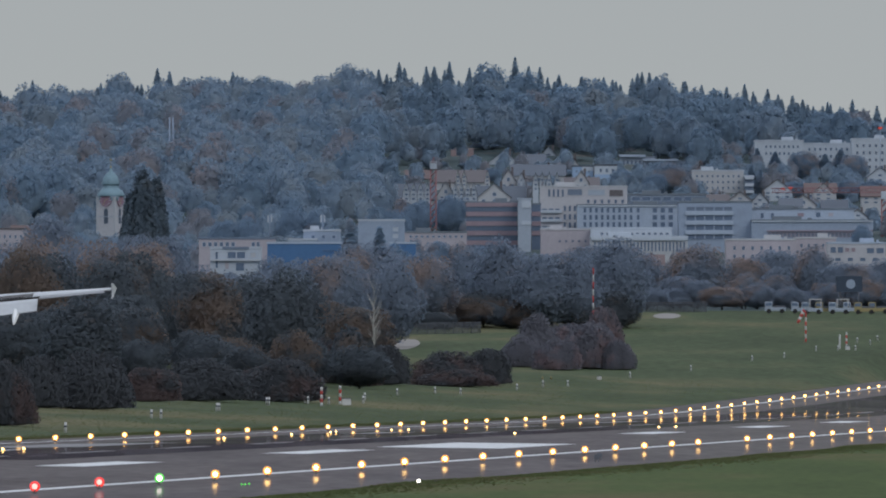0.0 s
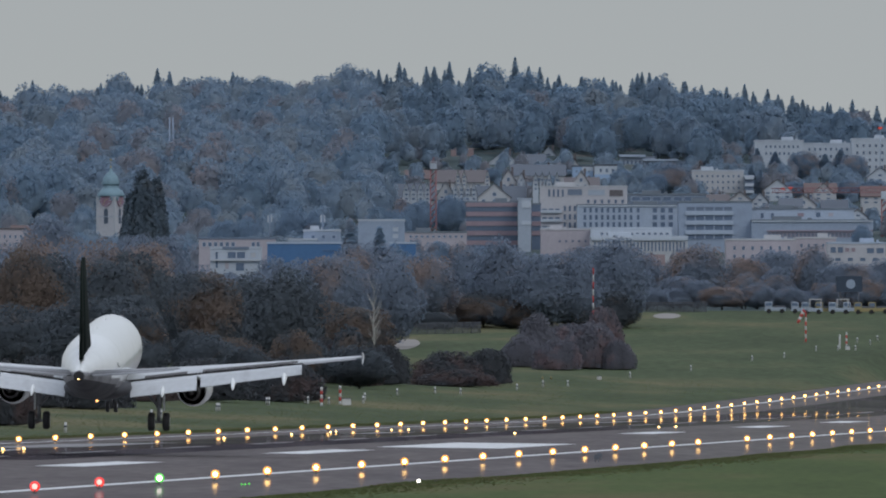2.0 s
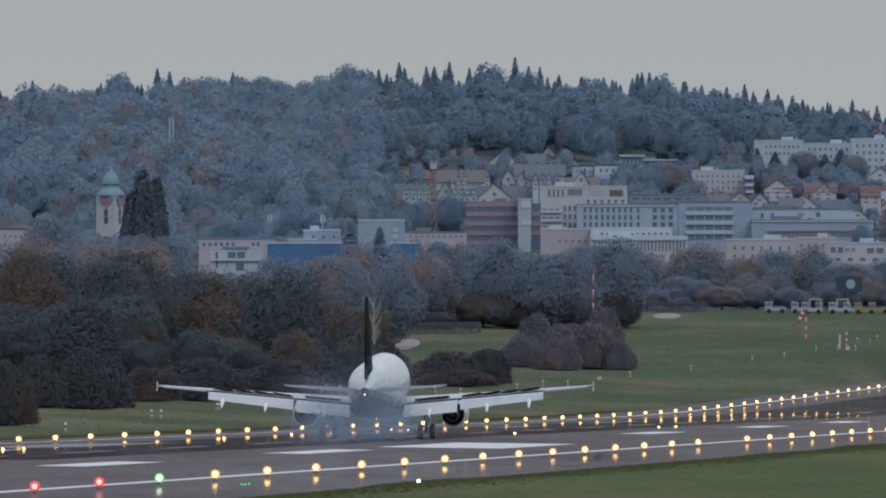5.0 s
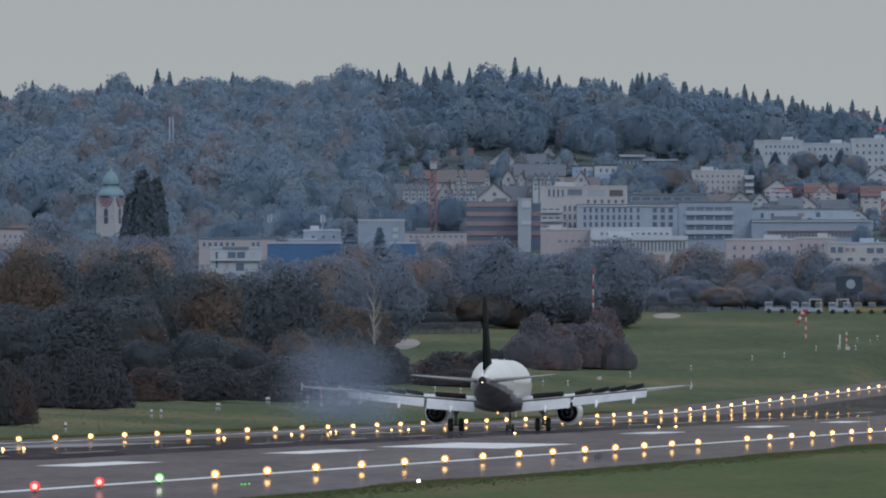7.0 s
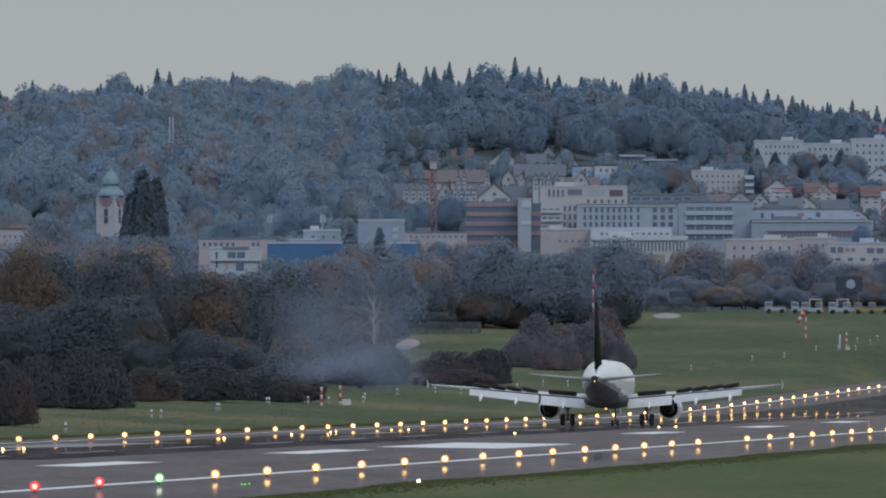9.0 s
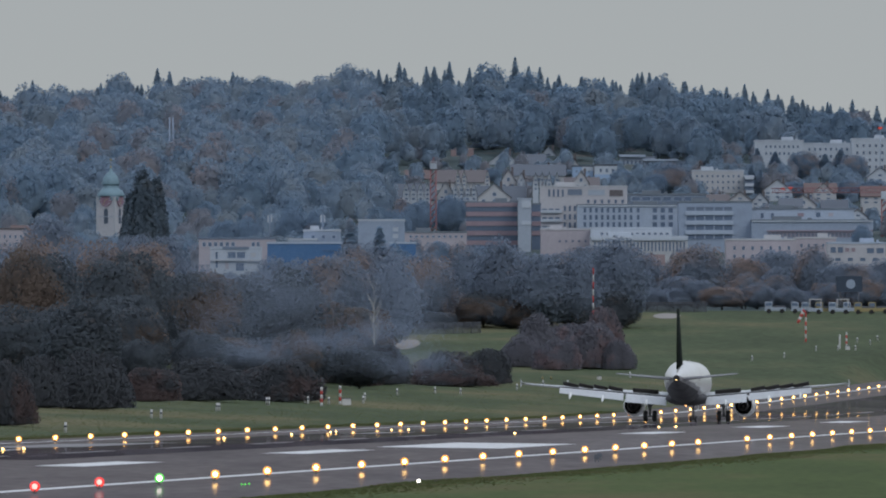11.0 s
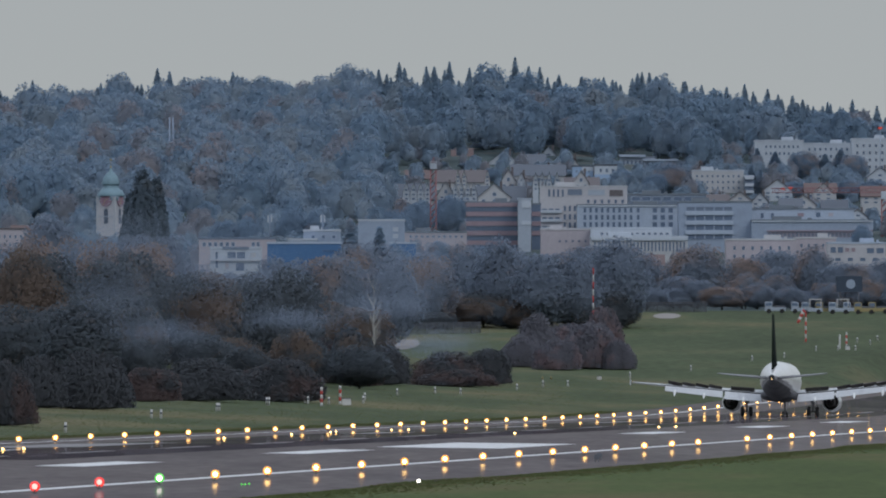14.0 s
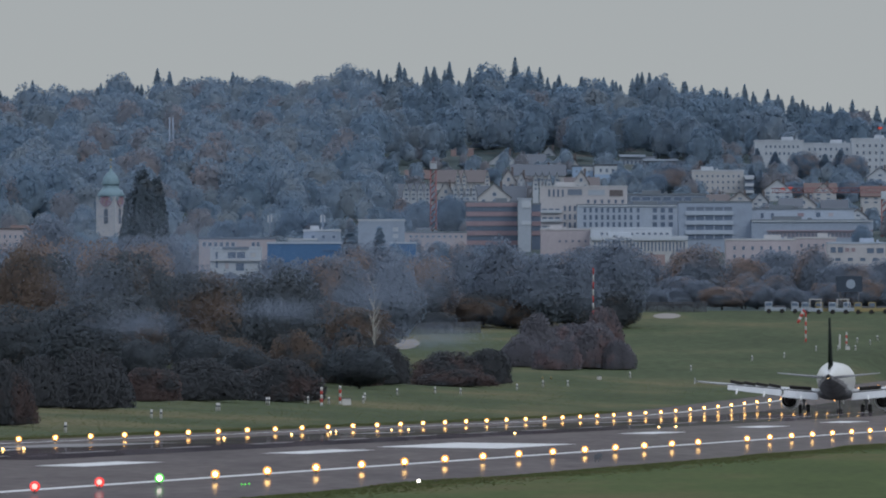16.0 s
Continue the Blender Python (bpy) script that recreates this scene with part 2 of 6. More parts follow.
def build_ground():
    ys = np.concatenate([np.arange(-900, 500, 100), np.arange(500, 1900, 25), np.arange(1900, 3000, 20), np.arange(3000, 5001, 25), np.arange(5100, 6500, 200)])
    qs = np.array([-2600, -1700, -1100, -800] + list(range(-640, -120, 20)) + list(range(-116, -40, 5)) + [-37, -36.02, -35.98, -20, 0, 20, 39.98, 40.02, 41, 45, 52, 60, 75, 95, 120, 160, 220, 320, 500, 800, 1500, 2600], float)
    yy, qq = np.meshgrid(ys, qs, indexing="ij")
    xx = axis_x(yy) + qq
    v = np.stack([xx, yy, ground_z(xx, yy)], -1).reshape(-1, 3)
    n = len(qs)
    i = (np.arange(len(ys) - 1)[:, None] * n + np.arange(n - 1)).ravel()
    me = mesh_np("ground", v, np.stack([i, i + 1, i + n + 1, i + n], 1), (M["grass"], M["leaf_litter"], M["grass_near"]))
    me.polygons.foreach_set("material_index", np.where((ys[:-1] >= 3050)[:, None], 1, np.where(qs[:-1] > 39, 2, 0)[None, :]).astype(np.int32).ravel())
    me.polygons.foreach_set("use_smooth", np.ones(len(me.polygons), bool))
    tagged(new("ground", me), "short autumn grass airfield rising to a wooded hill", "grass", kind="structure")


def strip(name, y0, y1, q0, q1, up, material, parent, step=20, ragged=0.0):
    """A flat band on the runway, from y0 to y1 and q0 to q1 off its axis, lying up metres above it."""
    ys = np.arange(y0, y1 + step * 0.5, step) if y1 - y0 > step * 1.5 else np.array([y0, y1])
    qs = sorted({q0, q1, *[k for k in (-36, -28, -20, -10, 0, 10, 20, 28) if q0 < k < q1]})
    v = [(axis_x(y) + q, y, lift(y) - 0.013 * abs(q) + up) for y in ys for q in qs]
    n = len(qs)
    f = [(r * n + c, r * n + c + 1, (r + 1) * n + c + 1, (r + 1) * n + c) for r in range(len(ys) - 1) for c in range(n - 1)]
    ob = new(name, mesh_np(name, v, f, material))
    ob.parent = parent
    return ob


def build_runway():
    runway = tagged(strip("runway", 250, 2900, WEST, EAST, 0, M["tarmac"], None), "wet grey tarmac runway with white markings", "runway", kind="structure")
    for q0, q1 in ((-17, -1.2), (-1.0, 5.5)):
        strip("rubber_track", 900, 2700, q0, q1, 0.004, M["rubber"], runway)
    for s in (-1, 1):
        a, b = sorted((s * 26.6, s * 27.6))
        strip("edge_line", 300, 2880, a, b, 0.008, M["paint_white"], runway)
    for y, length, w in ((700, 34, 3), (855, 42, 3), (985, 48, 3), (1065, 66, 9), (1290, 42, 3), (1430, 42, 3), (1560, 42, 3)):
        for s in (-1, 1):
            a, b = sorted((s * 10.5, s * (10.5 + w)))
            strip("touchdown_mark", y, y + length, a, b, 0.009, M["paint_worn" if s < 0 and y > 1060 else "paint_white"], runway, step=100)
    for y in range(720, 2700, 60):
        strip("centre_dash", y, y + 30, -0.45, 0.45, 0.010, M["paint_worn"], runway, step=100)


build_ground()
build_runway()


# ---- plants ----
rng = np.random.default_rng(7)


def crown_cloud(r, n, leaf, w, h, low, clumps=26, puff=0.22, wide=0.42, flat=1.0, upper=-1.0, upright=0.7, core=0.78, taper=0.0):
    """A leafy crown between heights low and h: soft clumps on an egg-shaped hull, leaf sprays over it and a dense inside."""
    u = r.normal(size=(clumps, 3))
    u /= np.linalg.norm(u, axis=1)[:, None]
    amp, tight = r.uniform(0.35, 1.0, clumps), r.uniform(6, 16, clumps)

    def hull(d):
        bump = np.max(amp * np.exp(tight * (d @ u.T - 1)), axis=1)
        return (1 - puff) + puff * 1.25 * bump

    def at(d, k):
        p = d * (hull(d) * k)[:, None]
        z = p[:, 2]
        swell = np.clip(1 - 0.35 * (z + 1 - 2 * wide) * taper, 0.3, 1.5)
        zz = np.where(z > 0, wide + z * (1 - wide), wide + z * wide)
        return np.stack([p[:, 0] * w / 2 * swell, p[:, 1] * w / 2 * swell, low + (h - low) * zz * flat], 1)

    d = r.normal(size=(n, 3))
    d /= np.linalg.norm(d, axis=1)[:, None]
    d[:, 2] = np.where(d[:, 2] < upper, -d[:, 2], d[:, 2])
    c = at(d, r.uniform(0.78, 1.06, n))
    face = d + r.normal(size=(n, 3)) * 0.6
    face /= np.linalg.norm(face, axis=1)[:, None]
    t = np.cross(face, r.normal(size=(n, 3)))
    t /= np.linalg.norm(t, axis=1)[:, None] + 1e-9
    b = np.cross(face, t)
    s = leaf * r.uniform(0.5, 1.3, (n, 1))
    v = np.stack([c + t * s, c - t * s * 0.7 + b * s * 0.7, c - t * s * 0.7 - b * s * 0.7], 1).reshape(-1, 3)
    nrm = np.repeat(d + (0, 0, upright) + r.normal(size=(n, 3)) * 0.2, 3, 0)
    rows, seg = (10, 16) if n > 1000 else (6, 10)
    el = np.linspace(-0.9, 1.0, rows + 1)
    g = np.array([[(math.cos(j * math.tau / seg) * math.sqrt(max(0, 1 - e * e)), math.sin(j * math.tau / seg) * math.sqrt(max(0, 1 - e * e)), e) for j in range(seg)] for e in el]).reshape(-1, 3)
    f = []
    for i in range(rows):
        for j in range(seg):
            p, q = 3 * n + i * seg + j, 3 * n + i * seg + (j + 1) % seg
            f += [(p, q, q + seg), (p, q + seg, p + seg)]
    fit = np.array((w / 2 / np.percentile(np.abs(c[:, 0]), 99.5), w / 2 / np.percentile(np.abs(c[:, 1]), 99.5), h / np.percentile(c[:, 2], 99.7)))
    return (np.concatenate([v, at(g, core * r.uniform(0.97, 1.03, len(g)))]) * fit, np.concatenate([np.arange(3 * n).reshape(n, 3), np.array(f)]), np.concatenate([nrm, g + (0, 0, upright)]))


def merge(*sets):
    v, f, n, o = [], [], [], 0
    for a, b, c in sets:
        v.append(a)
        f.append(b + o)
        n.append(c)
        o += len(a)
    return np.concatenate(v), np.concatenate(f), None if n[0] is None else np.concatenate(n)


def spruce_leaves(r, h, w, tiers, leaf, boughs=11):
    """Drooping boughs in dense whorls on a cone, longer ones standing out between shorter ones."""
    v, nr, o = [], [], 0
    for i in range(tiers):
        k = i / tiers
        z = h * (0.06 + 0.93 * k)
        reach = w * 0.5 * (1 - k) ** 0.85 * (0.80, 1.08, 0.92)[i % 3] * r.uniform(0.85, 1.12) + 0.22
        for j in range(boughs):
            a = r.uniform(0, math.tau)
            ca, sa = math.cos(a), math.sin(a)
            e = reach * r.uniform(0.7, 1.12)
            wd = leaf * r.uniform(0.7, 1.3) + e * 0.20
            dz = e * r.uniform(0.22, 0.45)
            v += [(0, 0, z + 0.5), (ca * e * 0.6 + sa * wd, sa * e * 0.6 - ca * wd, z - dz * 0.5), (ca * e, sa * e, z - dz), (ca * e * 0.6 - sa * wd, sa * e * 0.6 + ca * wd, z - dz * 0.5)]
            nr += [(ca + r.normal() * 0.2, sa + r.normal() * 0.2, 0.9)] * 4
            o += 1
    return np.array(v), np.arange(4 * o).reshape(o, 4), np.array(nr)


def trunk_bm(r, h, low, rad, limbs, w):
    bm = bmesh.new()
    lean = r.uniform(-0.02, 0.02, 2) * h
    tube(bm, (0, 0, -0.6), (lean[0], lean[1], h * 0.62), rad, rad * 0.4, 8)
    tube(bm, (lean[0], lean[1], h * 0.61), (lean[0] * 1.3, lean[1] * 1.3, h * 0.93), rad * 0.4, rad * 0.1, 6)
    for _ in range(limbs):
        z = r.uniform(max(low * 0.8, h * 0.2), h * 0.75)
        a = r.uniform(0, math.tau)
        e = w * r.uniform(0.25, 0.42)
        tube(bm, (lean[0] * z / h, lean[1] * z / h, z), (math.cos(a) * e, math.sin(a) * e, z + e * r.uniform(0.5, 1.1)), rad * 0.3, rad * 0.06, 5)
    return bm


# tree patterns, each 1 unit of crown per metre at its own size: (height, width)
PATTERN = {}


def pattern(key, h, w, low, count, n, leaf, kind="round", limbs=7):
    r = np.random.default_rng(sum(map(ord, key)) * 13 + 5)
    if kind == "round":
        crown = crown_cloud(r, n, leaf, w, h, low, count, 0.27)
    elif kind == "poplar":
        crown = crown_cloud(r, n, leaf, w, h, low, count * 4, 0.30, 0.40, taper=1.3, core=0.78)
    elif kind == "bush":
        crown = crown_cloud(r, n, leaf, w, h, 0, count, 0.20, 0.06, upper=-0.05, core=0.84)
        crown[0][:, 2] = np.maximum(crown[0][:, 2], -0.1)
    elif kind == "spruce":
        crown = spruce_leaves(r, h, w, count, leaf)
    else:                                   # bare
        crown = None
    PATTERN[key] = (h, w, crown, trunk_bm(r, h, low, max(0.12, h * 0.016), limbs, w))
    me = bpy.data.meshes.new("trunk")
    PATTERN[key][3].to_mesh(me)
    PATTERN[key][3].free()
    PATTERN[key] = (h, w, crown, me)


for i, k in enumerate(("round_a", "round_b", "round_c", "round_d", "round_e")):
    pattern(k, 15, 10.5 + i * 0.5, 0.3 + i * 0.2, 28 + 6 * i, 7200, 0.27, limbs=9)
pattern("small_a", 7, 5.2, 0.3, 16, 2600, 0.24)
pattern("small_b", 7, 5.0, 0.3, 13, 2600, 0.22)
pattern("poplar", 28, 7.5, 1.5, 12, 12000, 0.27, "poplar", 12)
pattern("bush_a", 5, 9, 0, 34, 8000, 0.17, "bush", 4)
pattern("bush_b", 5, 9, 0, 26, 8000, 0.17, "bush", 4)
pattern("bush_c", 5, 9, 0, 42, 8000, 0.17, "bush", 4)
pattern("spruce_a", 16, 6.5, 0, 40, 0, 0.35, "spruce", 0)
pattern("spruce_b", 16, 5.4, 0, 44, 0, 0.30, "spruce", 0)
pattern("bare", 12, 7, 2, 0, 0, 0, "bare", 46)
MADE = {}


def plant(key, x, y, top, width, leaf, name="tree", label="leafy autumn tree in the wood", category="tree", group="", bark="bark", turn=None):
    """A tree or bush rooted on the ground whose top reaches the height top, with the given crown width."""
    h, w, crown, trunk = PATTERN[key]
    z = gz(x, y) - 0.05
    tall = max(1.0, top - z)
    if (key, leaf) not in MADE:
        me = mesh_np("crown", crown[0], crown[1], M[leaf], crown[2]) if crown else None
        t = trunk.copy()
        t.materials.append(M[bark])
        MADE[key, leaf] = (me, t)
    me, t = MADE[key, leaf]
    ob = empty(name, x, y, z, label, category, group)
    turn = rng.uniform(0, 360) if turn is None else turn
    for nm, data in (("trunk", t), ("crown", me)):
        if data:
            p = share(nm, data, ob, Matrix.LocRotScale((0, 0, 0), Euler((0, 0, radians(turn))), (width / w, width / w, tall / h)))
    return ob


# The wood behind the grass, tree by tree: crown top at the given height.
def wood():
    lbl = ("dark green autumn tree in the airfield wood", "brown-tinged autumn tree in the airfield wood", "dull olive broadleaf tree beside other trees")
    r = np.random.default_rng(21)
    keys = ("round_a", "round_b", "round_c", "round_d", "round_e")

    def belt(n, u0, u1, d0, d1, t0, t1, w0, w1, leaf):
        """Trees between two bearings (in thousandths) and distances, tops between two elevations."""
        for i in range(n):
            d = r.uniform(d0, d1)
            u = u0 + (u1 - u0) * (i + r.uniform(-0.3, 1.3)) / n
            k = (u - u0) / (u1 - u0)
            el = t0 + (t1 - t0) * k + r.uniform(-0.9, 0.4)
            if d < 3000:                    # lower growth before the white house and the blue hall
                el = min(el, 6.4) if -16.6 < u < -11.4 else min(el, 7.5) if -11.4 <= u < -6.6 else el
            plant(keys[r.integers(5)], u * d / 1000, d, EYE + el * d / 1000, r.uniform(w0, w1), leaf, label=lbl[r.integers(3)], group="trees of the airfield wood")

    belt(12, -31, -20.5, 1980, 2080, 3.6, 5.0, 9, 13, "leaf_dark")
    belt(12, -30, -10, 2150, 2300, 8.2, 6.8, 10, 13, "leaf_dark")
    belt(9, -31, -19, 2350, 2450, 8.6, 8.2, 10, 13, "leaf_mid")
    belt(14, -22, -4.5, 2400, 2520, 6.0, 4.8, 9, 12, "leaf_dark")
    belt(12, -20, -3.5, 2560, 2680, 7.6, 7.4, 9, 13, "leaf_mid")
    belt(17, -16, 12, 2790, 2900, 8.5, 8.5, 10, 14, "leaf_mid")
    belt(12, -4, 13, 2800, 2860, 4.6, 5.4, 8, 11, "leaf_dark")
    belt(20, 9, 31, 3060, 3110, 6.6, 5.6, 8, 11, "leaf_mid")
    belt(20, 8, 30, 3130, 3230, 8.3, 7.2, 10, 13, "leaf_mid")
    belt(15, -31, -5, 2000, 2120, 2.6, 2.2, 7, 10, "leaf_dark")
    belt(9, -7, 11, 2790, 2830, 3.9, 5.0, 8, 11, "leaf_dark")
    belt(7, -30, -14, 2600, 2700, 9.2, 8.6, 9, 12, "leaf_mid")


def single_plants():
    oak = "dark bushy shrub on the airfield grass"
    for key, x, y, top, w in (
            ("bush_a", -40.12, 1370, 6.33, 6.20), ("bush_b", -43.11, 1600, 6.94, 6.64), ("bush_c", -37.61, 1610, 7.55, 9.11),
            ("bush_b", -34.67, 1760, 5.75, 7.97), ("bush_a", -29.48, 1800, 6.84, 12.91), ("bush_c", -19.72, 1840, 7.01, 11.46),
            ("bush_a", -22.97, 1850, 5.90, 6.28),
            ("bush_b", -8.04, 2090, 8.94, 7.10), ("bush_c", -11.19, 2060, 8.12, 6.22), ("bush_a", 0.48, 2130, 8.20, 10.45),
            ("bush_b", 6.33, 2150, 8.55, 7.30), ("bush_a", 15.28, 2440, 14.57, 8.47), ("bush_c", 23.83, 2420, 13.31, 11.14),
            ("bush_b", 26.66, 2470, 15.80, 6.52), ("bush_b", 20.01, 2455, 13.05, 8.34), ("bush_a", 12.47, 2430, 11.14, 6.97), ("bush_b", 28.43, 2415, 10.20, 5.47), ("bush_c", 18.24, 2405, 10.36, 8.17), ("bush_c", -16.40, 2080, 9.87, 6.28)):
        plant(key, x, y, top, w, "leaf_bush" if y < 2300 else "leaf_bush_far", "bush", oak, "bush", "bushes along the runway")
    plant("small_a", -13.08, 2075, 11.58, 5.17, "leaf_dark", "tree", "small olive-green tree among bushes", "tree")
    plant("bush_a", 1.67, 2110, 5.55, 11.94, "leaf_bush", "bush", "low reddish-brown scrub at a bush's foot", "bush")
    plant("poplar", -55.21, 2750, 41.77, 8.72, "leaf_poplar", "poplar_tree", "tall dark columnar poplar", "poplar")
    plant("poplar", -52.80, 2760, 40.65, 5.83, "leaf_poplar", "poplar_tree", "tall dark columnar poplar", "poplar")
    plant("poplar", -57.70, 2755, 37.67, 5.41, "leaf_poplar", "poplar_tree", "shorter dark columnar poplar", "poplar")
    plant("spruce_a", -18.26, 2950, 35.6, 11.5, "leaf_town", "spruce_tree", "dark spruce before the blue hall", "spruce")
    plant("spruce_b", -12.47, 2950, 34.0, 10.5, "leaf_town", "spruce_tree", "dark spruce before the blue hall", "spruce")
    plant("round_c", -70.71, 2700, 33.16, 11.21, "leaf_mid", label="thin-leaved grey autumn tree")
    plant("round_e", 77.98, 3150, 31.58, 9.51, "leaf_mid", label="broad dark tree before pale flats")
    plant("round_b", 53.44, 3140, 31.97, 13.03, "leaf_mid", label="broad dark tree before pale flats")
    plant("bare", -11.00, 2390, 22.60, 3.97, "leaf_dark", label="bare pale-barked birch in the wood", bark="birch")


wood()
single_plants()


# ---- the landing airliner ----
M["plane_white"] = mat("white_aircraft_paint", (0.76, 0.77, 0.755), 0.28, 0.05, 3, 0.4, second=(0.64, 0.65, 0.63), amount=0.25, spec=0.5, coat=0.6)
M["plane_grey"] = mat("grey_aircraft_paint", (0.50, 0.52, 0.54), 0.38, 0.10, 2, 0.3, second=(0.40, 0.41, 0.43), amount=0.4)
M["tail_grey"] = mat("mid_grey_tailplane_paint", (0.22, 0.225, 0.24), 0.5, 0.1, 2, 0.3)
# Grey belly paint in two steps, darkened to include the underside's shade.
M["belly_half_shade"] = mat("half_shade_grey_belly_paint", (0.26, 0.26, 0.27), 0.5, 0.25, 1.6, 0.3, second=(0.16, 0.16, 0.17), amount=0.5, spec=0.3)
M["belly"] = mat("shade_grey_belly_paint", (0.075, 0.075, 0.082), 0.6, 0.25, 1.6, 0.3, second=(0.045, 0.045, 0.05), amount=0.6, spec=0.2)
M["fin_dark"] = mat("dark_green_tail_paint", (0.007, 0.012, 0.010), 0.7, 0.15, 2, spec=0.04)
M["spoiler_dark"] = mat("dark_primer", (0.050, 0.044, 0.044), 0.6, 0.2, 1)
# Near-black that stands in for shade in flap slots and engine ducts.
M["gap"] = mat("black_recess_shade", (0.02, 0.02, 0.022), 0.7, 0.1, 1)
M["metal"] = mat("bare_steel", (0.32, 0.32, 0.33), 0.4, 0.15, 0.5, metal=0.8)
M["nozzle"] = mat("burnt_nozzle_metal", (0.09, 0.082, 0.08), 0.45, 0.2, 0.5, metal=0.7)
M["tyre"] = mat("tyre_rubber", (0.018, 0.018, 0.020), 0.8, 0.2, 0.2)
M["hub"] = mat("wheel_hub_grey", (0.25, 0.25, 0.26), 0.5, 0.2, 0.2)
M["strut"] = mat("grey_gear_paint", (0.17, 0.175, 0.185), 0.5, 0.15, 0.3)
M["cabin_glass"] = mat("cabin_window_glass", (0.03, 0.035, 0.045), 0.15, 0.05, 1)
M["tail_lamp"] = glow("tail_lamp", (1.0, 0.62, 0.25), 6)
M["beacon"] = glow("red_orange_beacon", (1.0, 0.45, 0.15), 3)


def airliner():
    plane = empty("airliner", 0, 0, 0, "white twin-engine airliner with a dark green tail fin, landing", "airplane")
    K = 56

    # fuselage: (y, centre height, half width, half height)
    st = ((-19.9, 4.52, 0.17, 0.20), (-19.5, 4.52, 0.30, 0.36), (-18.3, 4.54, 0.55, 0.66), (-16.5, 4.57, 0.86, 1.02), (-14, 4.52, 1.27, 1.42), (-11, 4.40, 1.65, 1.76),
          (-8, 4.32, 1.90, 2.06), (-5, 4.20, 1.98, 2.18), (0, 4.16, 1.99, 2.20), (8, 4.16, 1.99, 2.20), (12, 4.16, 1.97, 2.18), (14.2, 4.02, 1.80, 1.90), (15.8, 3.86, 1.45, 1.50),
          (17.0, 3.64, 0.95, 0.98), (17.6, 3.50, 0.45, 0.46), (17.75, 3.46, 0.10, 0.10))
    ys_ = np.concatenate([np.linspace(a[0], b[0], 6)[:-1] for a, b in zip(st, st[1:])] + [[st[-1][0]]])
    st = [(y, *(float(np.interp(y, [q[0] for q in st], [q[k] for q in st])) for k in (1, 2, 3))) for y in ys_]
    bm = bmesh.new()
    rings = [[(math.cos(i * math.tau / K) * w, y, z + math.sin(i * math.tau / K) * h) for i in range(K)] for y, z, w, h in st]
    loft(bm, rings)
    # Faces lower down get the darker greys, painting shade under the fuselage.
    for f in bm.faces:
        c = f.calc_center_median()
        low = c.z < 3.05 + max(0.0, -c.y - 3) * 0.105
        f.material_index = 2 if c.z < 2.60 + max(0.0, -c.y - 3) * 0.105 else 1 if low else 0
    bmesh.ops.recalc_face_normals(bm, faces=bm.faces)
    part("fuselage", bm, (M["plane_white"], M["belly_half_shade"], M["belly"]), plane)

    bm = bmesh.new()                        # belly fairing between the wings
    loft(bm, [[(math.cos(i * math.tau / 24) * w, y, 2.55 + math.sin(i * math.tau / 24) * h) for i in range(24)] for y, w, h in
              ((-5.5, 0.4, 0.2), (-4, 1.5, 0.55), (-1.5, 2.15, 0.78), (4.5, 2.2, 0.80), (7, 1.6, 0.6), (8.3, 0.4, 0.2))])
    bmesh.ops.recalc_face_normals(bm, faces=bm.faces)
    part("belly_fairing", bm, M["belly"], plane, "grey belly fairing, darkened for underside shade")

    bm = bmesh.new()                        # exhaust of the auxiliary turbine
    tube(bm, (0, -20.15, 4.53), (0, -19.7, 4.53), 0.31, 0.35, 18)
    part("tail_exhaust", bm, M["gap"], plane, "dark exhaust pipe at the tail")
    bm = bmesh.new()
    ball(bm, (0, -20.16, 4.36), 0.045)
    part("tail_light", bm, M["tail_lamp"], plane, "lit warm-white tail lamp")
    bm = bmesh.new()
    ball(bm, (0, -2.0, 1.76), 0.09)
    part("beacon", bm, M["beacon"], plane, "lit orange beacon")
    for y, z in ((6.0, 6.17), (-2.5, 6.12)):
        bm = bmesh.new()
        loft(bm, [[(-0.03, y - 0.2, z), (0.03, y - 0.2, z), (0.03, y + 0.2, z), (-0.03, y + 0.2, z)], [(-0.02, y - 0.25, z + 0.35), (0.02, y - 0.25, z + 0.35), (0.02, y - 0.05, z + 0.35), (-0.02, y - 0.05, z + 0.35)]], smooth=False)
        part("antenna", bm, M["plane_white"], plane)
    bm = bmesh.new()
    bmesh.ops.create_circle(bm, cap_ends=True, segments=10, radius=0.5)
    bmesh.ops.scale(bm, vec=(0.23, 0.36, 1), verts=bm.verts)
    bmesh.ops.solidify(bm, geom=bm.faces[:], thickness=0.02)
    bmesh.ops.rotate(bm, matrix=Matrix.Rotation(radians(90), 3, "Y"), verts=bm.verts)
    bmesh.ops.rotate(bm, matrix=Matrix.Rotation(radians(90), 3, "X"), verts=bm.verts)
    win = bpy.data.meshes.new("cabin_window")
    bm.to_mesh(win)
    bm.free()
    win.materials.append(M["cabin_glass"])
    for s in (-1, 1):
        for i in range(34):
            y = 12.4 - i * 0.66
            w = 1.985 if y > -5 else 1.985 - (-5 - y) * 0.033
            share("cabin_window", win, plane, pose(s * w * 0.975, y, 4.55, 0, s * -12, 0))

    # tail fin and rudder
    def slab(sections, material, name, parent, label=""):
        """A tapered aerofoil through sections of (leading edge, trailing edge, thickness)."""
        bm = bmesh.new()
        rings = []
        for le, te, th in sections:
            le, te = Vector(le), Vector(te)
            span = Vector((1, 0, 0)) if name.startswith(("fin", "rudder")) else Vector((0, 0, 1))
